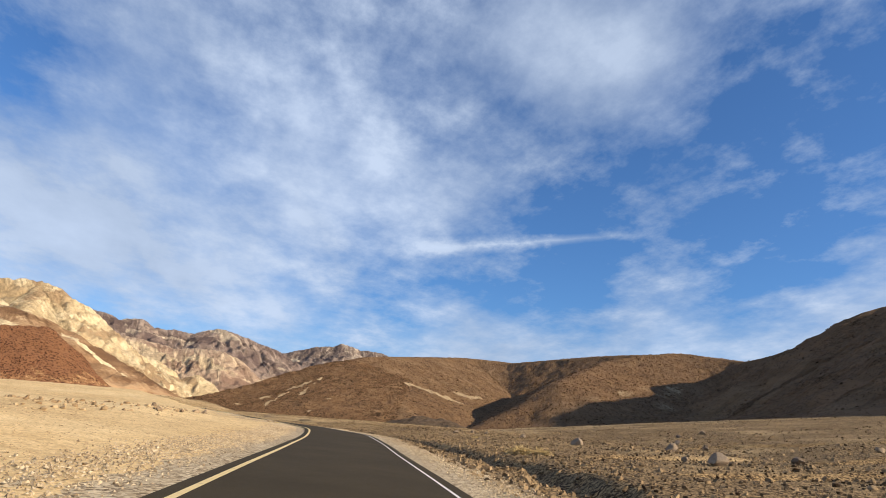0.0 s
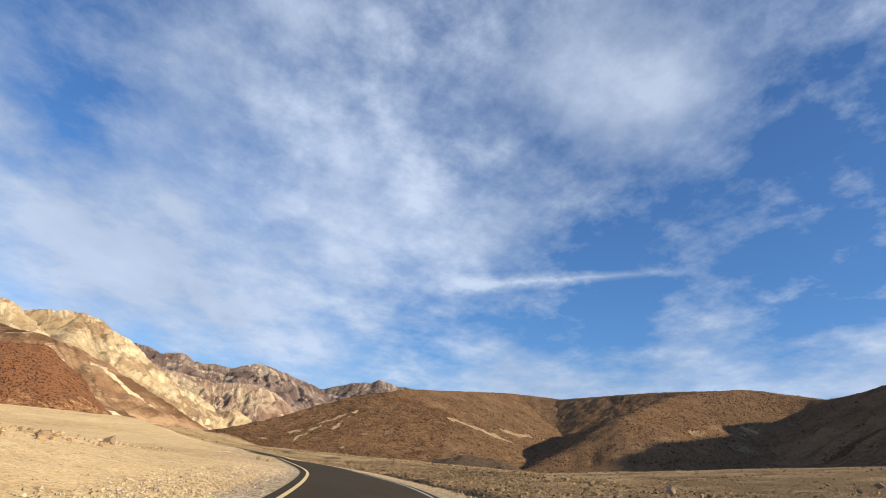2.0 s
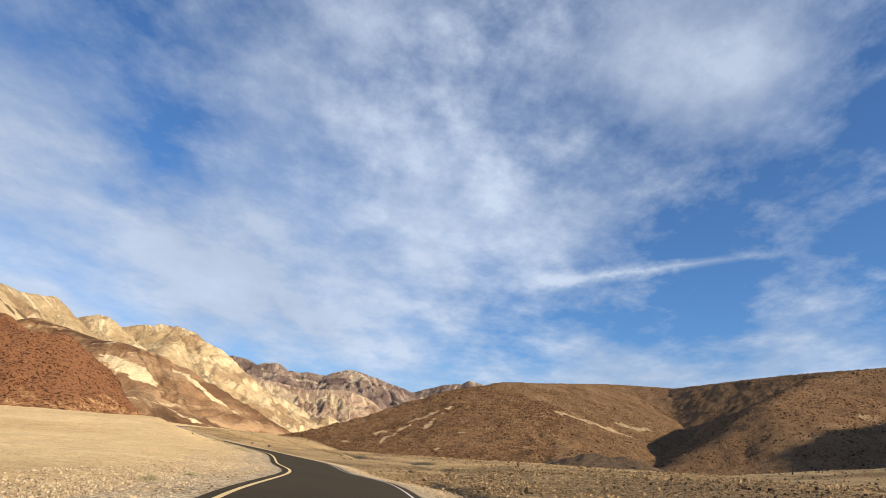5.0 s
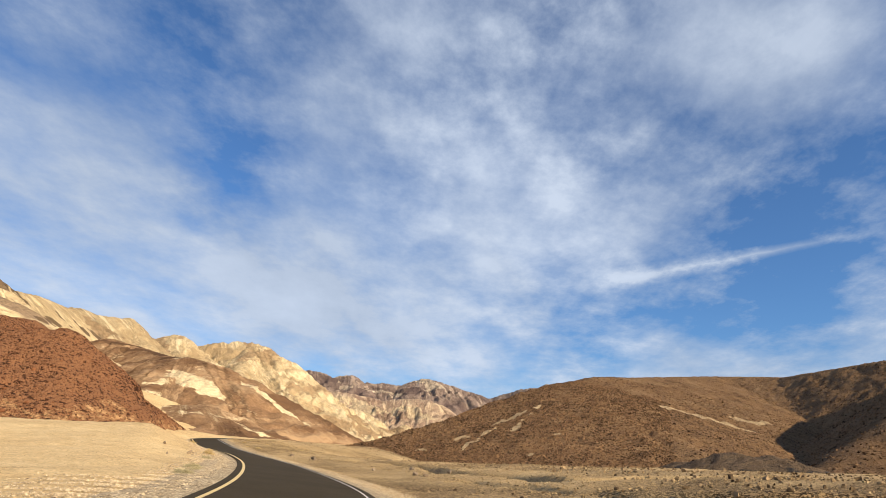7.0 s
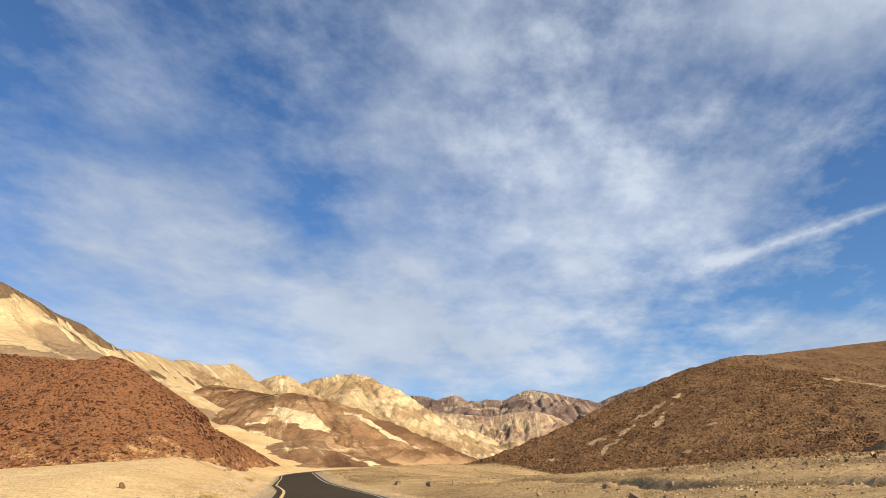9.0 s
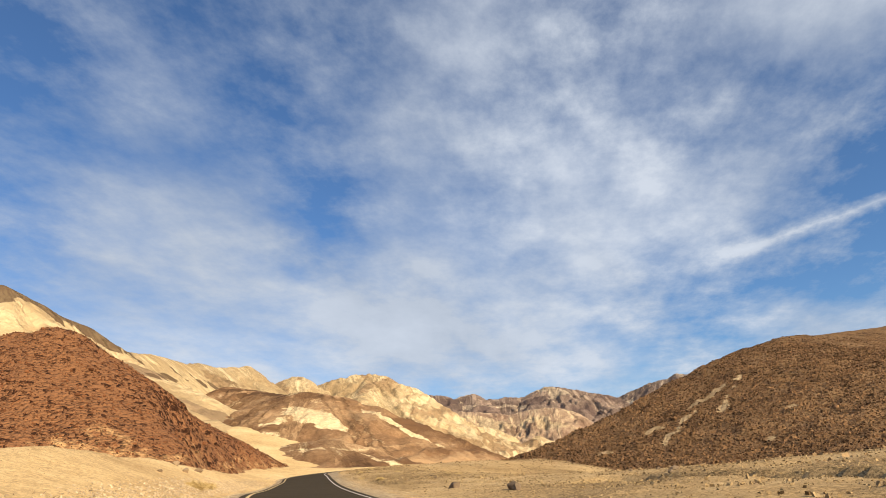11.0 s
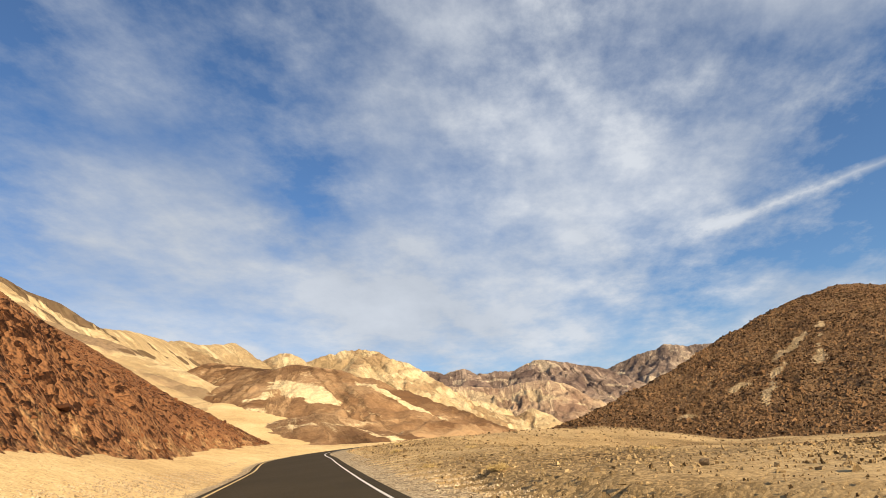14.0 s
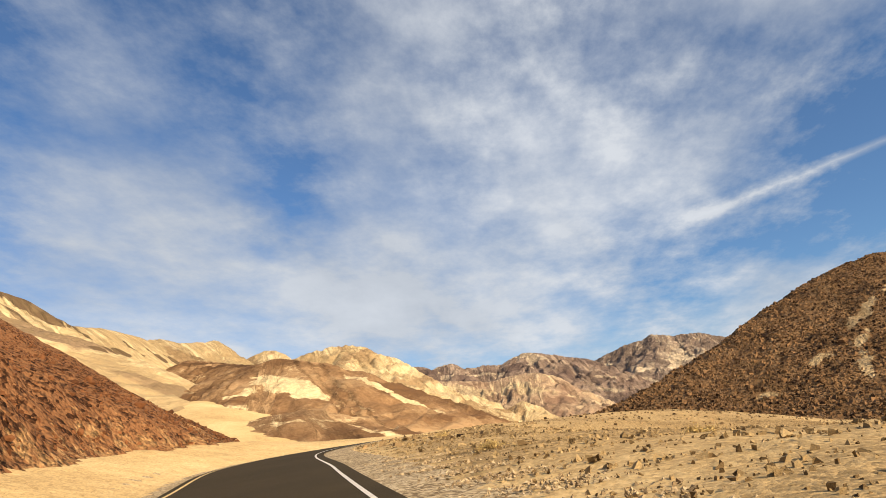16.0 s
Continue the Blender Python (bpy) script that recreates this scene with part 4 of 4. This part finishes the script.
p = on_hill(RED_LAND, 60000, 1, red_side)
stones("red_scree", p, skewed(len(p), 0.08, 0.26, 2, 2.2), MAT["redstone"], "rust-red angular scree stones on the hillside", "scree", 3, rough=True)
p = on_hill(RED_LAND, 900, 31, red_side)
stones("red_blocks", p, skewed(len(p), 0.25, 0.7, 32, 4), MAT["redstone"], "larger rust-red blocks on the hillside", "scree", 33)


def brown_side(x, y):
    return (y < 480) & (x < 80) & (blaze(x, y, BROWN_MARKS, 200) < 0.35)


def brown_near(x, y):
    return (y < 385) & (x > -116) & (x < -20) & (blaze(x, y, BROWN_MARKS, 200) < 0.35)


p = np.vstack([on_hill(BROWN_LAND, 60000, 4, brown_near), on_hill(BROWN_LAND, 22000, 61, brown_side)])
stones("brown_scree", p, skewed(len(p), 0.16, 0.62, 5, 2.2), MAT["brownstone"], "dark brown scree stones on the hillside", "scree", 6, rough=True)
p = on_hill(BROWN_LAND, 1500, 34, brown_side)
stones("brown_blocks", p, skewed(len(p), 0.4, 1.1, 35, 4), MAT["brownstone"], "larger dark brown blocks on the hillside", "scree", 36)
p = on_hill(SIDE_LAND, 30000, 7, lambda x, y: (y < 560))
stones("far_scree", p, skewed(len(p), 0.3, 1.0, 8, 3), MAT["brownstone"], "brown scree stones on the far hillside", "scree", 9, rough=True)
p = on_hill(SHADE_LAND, 5000, 10, lambda x, y: (x < 220))
stones("shaded_scree", p, skewed(len(p), 0.35, 1.2, 11, 4), MAT["brownstone"], "brown scree stones on the shaded hillside", "scree", 12, rough=True)
p = on_ground(38000, 13, -10, 130, 4.6, 66, 1.5)
q = on_ground(18000, 57, 0, 260, 22, 150, 1.3)
stones("wash_stones", p, skewed(len(p), 0.05, 0.24, 14, 2.6), MAT["pebble"], "tan and brown stones strewn over the wash", "stones", 15, rough=True)
stones("plain_stones", q, skewed(len(q), 0.10, 0.45, 58, 3), MAT["pebble"], "brown and tan stones over the rising stony plain", "stones", 59, rough=True)
p = on_ground(11000, 51, 235, 340, 4.5, 85, 1.1)
stones("far_stones", p, skewed(len(p), 0.08, 0.32, 52, 3), MAT["pebble"], "tan stones on the flat below the brown hill", "stones", 53, rough=True)
p = np.vstack([on_ground(24000, 54, 118, 215, 11, 62, 1.3), on_ground(22000, 64, 200, 268, 5, 60, 1.3)])
stones("rubble", p, skewed(len(p), 0.04, 0.17, 55, 3), MAT["goldstone"], "brown and tan rubble strewn along the wash", "stones", 56, rough=True)
p = on_ground(28000, 48, 125, 258, 3.9, 24, 1.5)
stones("wash_gravel", p, skewed(len(p), 0.025, 0.085, 49, 2.5), MAT["goldstone"], "fine golden gravel strewn over the wash", "gravel", 50, rough=True)
p = np.vstack([on_ground(2600, 43, -10, 140, 7, 75, 1.2), on_ground(260, 46, 140, 260, 20, 75, 1.0)])
stones("wash_cobbles", p, skewed(len(p), 0.14, 0.40, 44, 4), MAT["pebble"], "brown cobbles lying in the wash", "stones", 45)
p = np.vstack([on_ground(30000, 16, 4, 110, -4.4, -15, 1.1), on_ground(26000, 26, 110, 235, -4.4, -18, 1.1)])
stones("fan_stones", p, skewed(len(p), 0.015, 0.055, 17, 2.0), MAT["sandstone"], "small tan stones on the sandy slope", "stones", 18, rough=True, grit=True)
p = on_ground(1300, 19, 15, 85, -10.5, -17.0)
stones("berm_stones", p, skewed(len(p), 0.05, 0.30, 20, 3), MAT["sandstone"], "tan stones along the crest of the berm", "stones", 21)
p = np.vstack([on_ground(34000, 22, 4, 230, 3.5, 4.5), on_ground(52000, 23, 4, 230, -3.5, -5.2), on_ground(22000, 27, 66, 128, -4.4, -7.6, 1.5)])
_, off, lift = road_frame(p[:, 0], p[:, 1])
side = np.abs(off) > 2.85
p, lift = p[side], lift[side]
p[:, 2] = np.maximum(p[:, 2], lift) + 0.012
stones("shoulder_pebbles", p, skewed(len(p), 0.03, 0.085, 24, 1.6), MAT["gravel"], "pale crushed pebbles on the road shoulders", "gravel", 25, sink=0.1, rough=True, grit=True)


def boulder(x, y, size, tall, seed, label, mat):
    """One weathered boulder, part sunk in the ground."""
    bm = bmesh.new()
    bmesh.ops.create_icosphere(bm, subdivisions=4, radius=0.62)
    rng = random.Random(seed)
    cuts = [(Vector((rng.gauss(0, 1), rng.gauss(0, 1), rng.gauss(0, 0.8))).normalized(), rng.uniform(0.22, 0.38)) for _ in range(14)]
    shift = Vector((rng.uniform(-50, 50), rng.uniform(-50, 50), 0))
    for v in bm.verts:
        for n, h in cuts:
            over = v.co.dot(n) - h
            if over > 0:
                v.co -= n * over
        v.co *= 1 + 0.03 * noise.fractal(v.co * 2.5 + shift, 1.0, 2.0, 4) + 0.008 * noise.noise(v.co * 14 + shift)
        v.co.z *= tall
    for e in bm.edges:
        if len(e.link_faces) == 2 and e.calc_face_angle(0) > 0.25:
            e.smooth = False
    for f in bm.faces:
        f.smooth = True
    me = bpy.data.meshes.new("boulder")
    bm.to_mesh(me)
    bm.free()
    me.materials.append(mat)
    ob = new("boulder", me)
    z = float(land(np.array([x]), np.array([y]))[0])
    ob.matrix_world = pose(x, y, z + 0.22 * size * tall, 0, 0, rng.uniform(0, 360)) @ Matrix.Scale(size, 4)
    return tagged(ob, label, "boulder", "boulders on the desert floor")


BOULDERS = [  # x, y, size, height over width
    (23.0, 68.7, 2.1, 0.62), (23.8, 46.2, 1.7, 0.62), (15.4, 38.2, 1.95, 0.55), (22.2, 50.9, 1.6, 0.7), (14.9, 42.1, 1.0, 0.7), (18.3, 62.3, 0.7, 0.8),
    (3.8, 71.9, 0.75, 0.7), (9.6, 81.2, 1.35, 0.75), (13.5, 69.6, 2.0, 0.55), (6.2, 97.3, 1.2, 0.6), (33.0, 96.0, 1.9, 0.6), (38.0, 110.0, 2.0, 0.6),
    (45.6, 120.0, 2.2, 0.6), (1.9, 94.2, 1.5, 0.6), (4.4, 101.3, 1.4, 0.6), (30.0, 78.0, 1.3, 0.7), (42.0, 66.0, 1.6, 0.7)]
for k, (bx, by, bs, bt) in enumerate(BOULDERS):
    boulder(bx, by, bs * 0.62, bt * 1.35, 100 + k, "grey-brown angular boulder lying on stony ground", MAT["boulder"])
SMALL = [(-41.9, 154.7, 0.45, 0.8), (-41.4, 159.8, 0.45, 0.8), (-40.1, 151.9, 0.5, 0.8), (-44.7, 161.5, 0.32, 0.7), (-56.3, 177.7, 0.5, 0.7), (-56.1, 184.3, 0.6, 0.7), (-55.3, 178.7, 0.35, 0.7),
         (-59.6, 188.7, 0.37, 0.7), (-73.1, 187.5, 0.3, 0.7),
         (-41.8, 163.7, 0.6, 0.8), (-44.3, 160.4, 0.55, 0.8), (-41.8, 154.4, 0.7, 0.75), (-57.5, 186.6, 0.3, 0.7), (-47.2, 158.5, 0.35, 0.8)]
for k, (bx, by, bs, bt) in enumerate(SMALL):
    boulder(bx, by, bs, bt, 140 + k, "small brown rock lying among loose stones", MAT["boulder"])
for k, (bx, by, bs, bt) in enumerate([(-64.7, 174.5, 0.8, 0.6), (-60.8, 172.6, 0.85, 0.7)]):
    boulder(bx, by, bs, bt, 160 + k, "rounded grey-tan boulder beside the road", MAT["boulder"])
for k, (bx, by, bs, bt) in enumerate([(-17.3, 41.2, 0.5, 0.7), (-18.9, 51.5, 0.65, 0.7), (-16.6, 42.8, 0.4, 0.7), (-20.8, 48.4, 0.6, 0.6), (-21.1, 59.6, 0.8, 0.75), (-51.1, 138.5, 0.4, 0.8), (-51.8, 139.8, 0.25, 0.7), (-87.6, 179.2, 0.6, 0.7),
                                     (-85.1, 175.1, 0.45, 0.8), (-80.8, 172.1, 0.4, 0.8), (-74.5, 165.3, 0.28, 0.9), (-50.5, 135.8, 0.22, 0.8), (-55.8, 141.8, 0.3, 0.8), (-19.9, 77.2, 0.42, 1.0), (-19.2, 76.9, 0.34, 0.8)]):
    boulder(bx, by, bs, bt, 180 + k, "tan rock on the sandy slope beside the road", MAT["sandrock"])


def part(name, co, faces, mat, parent, label=""):
    ob = new(name, raw_mesh(name, co, faces, mat))
    ob.parent = parent
    return tagged(ob, label)


def shrub(x, y, size, tall, seed, label, leaf, thin=1.0):
    """Low desert brush: bent stems from one crown, with many small narrow leaves along them."""
    rng = np.random.default_rng(seed)
    z = float(land(np.array([x]), np.array([y]))[0])
    base = new("shrub")
    base.matrix_world = pose(x, y, z - 0.02, 0, 0, float(rng.random() * 360))
    tagged(base, label, "shrub", "low desert shrubs beside the road")
    co, quads, lco, lq = [], [], [], []
    for _ in range(int(46 * thin)):
        az, lean = rng.random() * 2 * math.pi, 0.25 + 1.0 * rng.random() ** 0.8
        length = size * (0.35 + 0.35 * rng.random())
        way = np.array([math.cos(az) * math.sin(lean), math.sin(az) * math.sin(lean), math.cos(lean) * tall])
        side = np.array([-math.sin(az), math.cos(az), 0])
        p = np.array([math.cos(az), math.sin(az), 0]) * size * 0.06 * rng.random()
        r = 0.010 * size + 0.004
        start = len(co)
        for k in range(5):
            t = k / 4
            c = p + way * length * t + np.array([0, 0, -0.25 * length * t * t * math.sin(lean)]) + side * length * 0.12 * math.sin(3 * t + az)
            rr = r * (1 - 0.75 * t)
            for q in range(3):
                w = q * 2 * math.pi / 3
                co.append(c + rr * (math.cos(w) * side + math.sin(w) * np.array([0, 0, 1])))
            if k:
                o = start + 3 * k
                quads += [(o - 3 + q, o - 3 + (q + 1) % 3, o + (q + 1) % 3, o + q) for q in range(3)]
                for _ in range(int(7 * thin)):
                    a = c + rng.normal(0, 0.045 * size, 3)
                    u = rng.normal(0, 1, 3) + np.array([0, 0, 0.6])
                    u *= (0.05 + 0.06 * rng.random()) * size / np.linalg.norm(u)
                    v = np.cross(u, rng.normal(0, 1, 3))
                    v *= 0.012 * size / (np.linalg.norm(v) + 1e-6)
                    n = len(lco)
                    lco += [a - v, a + v, a + u + v * 0.4, a + u - v * 0.4]
                    lq.append((n, n + 1, n + 2, n + 3))
    part("stems", np.array(co), np.array(quads), MAT["twig"], base, "thin dry brown stems")
    part("foliage", np.array(lco), np.array(lq), leaf, base)
    return base


DRY = [(5.2, 45.9, 1.9, 0.55), (6.6, 45.4, 1.4, 0.6), (3.8, 79.3, 0.9, 0.6), (-18.5, 75.7, 0.75, 0.4), (-19.4, 76.3, 0.5, 0.45), (-52.9, 142.8, 0.8, 0.5), (-57.6, 149.1, 0.7, 0.5),
       (-74.0, 167.5, 1.2, 0.45), (-71.7, 164.9, 1.4, 0.6), (-72.6, 165.4, 0.9, 0.6), (-82.2, 191.2, 0.9, 0.5), (-78.6, 188.6, 0.9, 0.45), (-91.2, 203.8, 0.9, 0.5), (-99.2, 217.0, 0.9, 0.5), (-86.6, 203.6, 1.0, 0.4), (-76.0, 196.5, 1.1, 0.4)]
for k, (sx, sy, ss, st) in enumerate(DRY):
    shrub(sx, sy, ss * (0.75 if sy > 150 else 1.0), st, 300 + k, "dry straw-coloured desert brush on gravel", MAT["dryleaf"])
GREEN = [(-42.4, 127.8, 1.0, 0.5), (-39.6, 123.6, 0.9, 0.5), (-41.0, 126.2, 0.7, 0.5), (-22.9, 86.3, 0.6, 0.7), (-24.0, 89.9, 0.55, 0.7), (-48.9, 137.3, 0.8, 0.55)]
for k, (sx, sy, ss, st) in enumerate(GREEN):
    shrub(sx, sy, ss * 0.85, st, 340 + k, "grey-green desert shrub on pale gravel", MAT["greenleaf"])
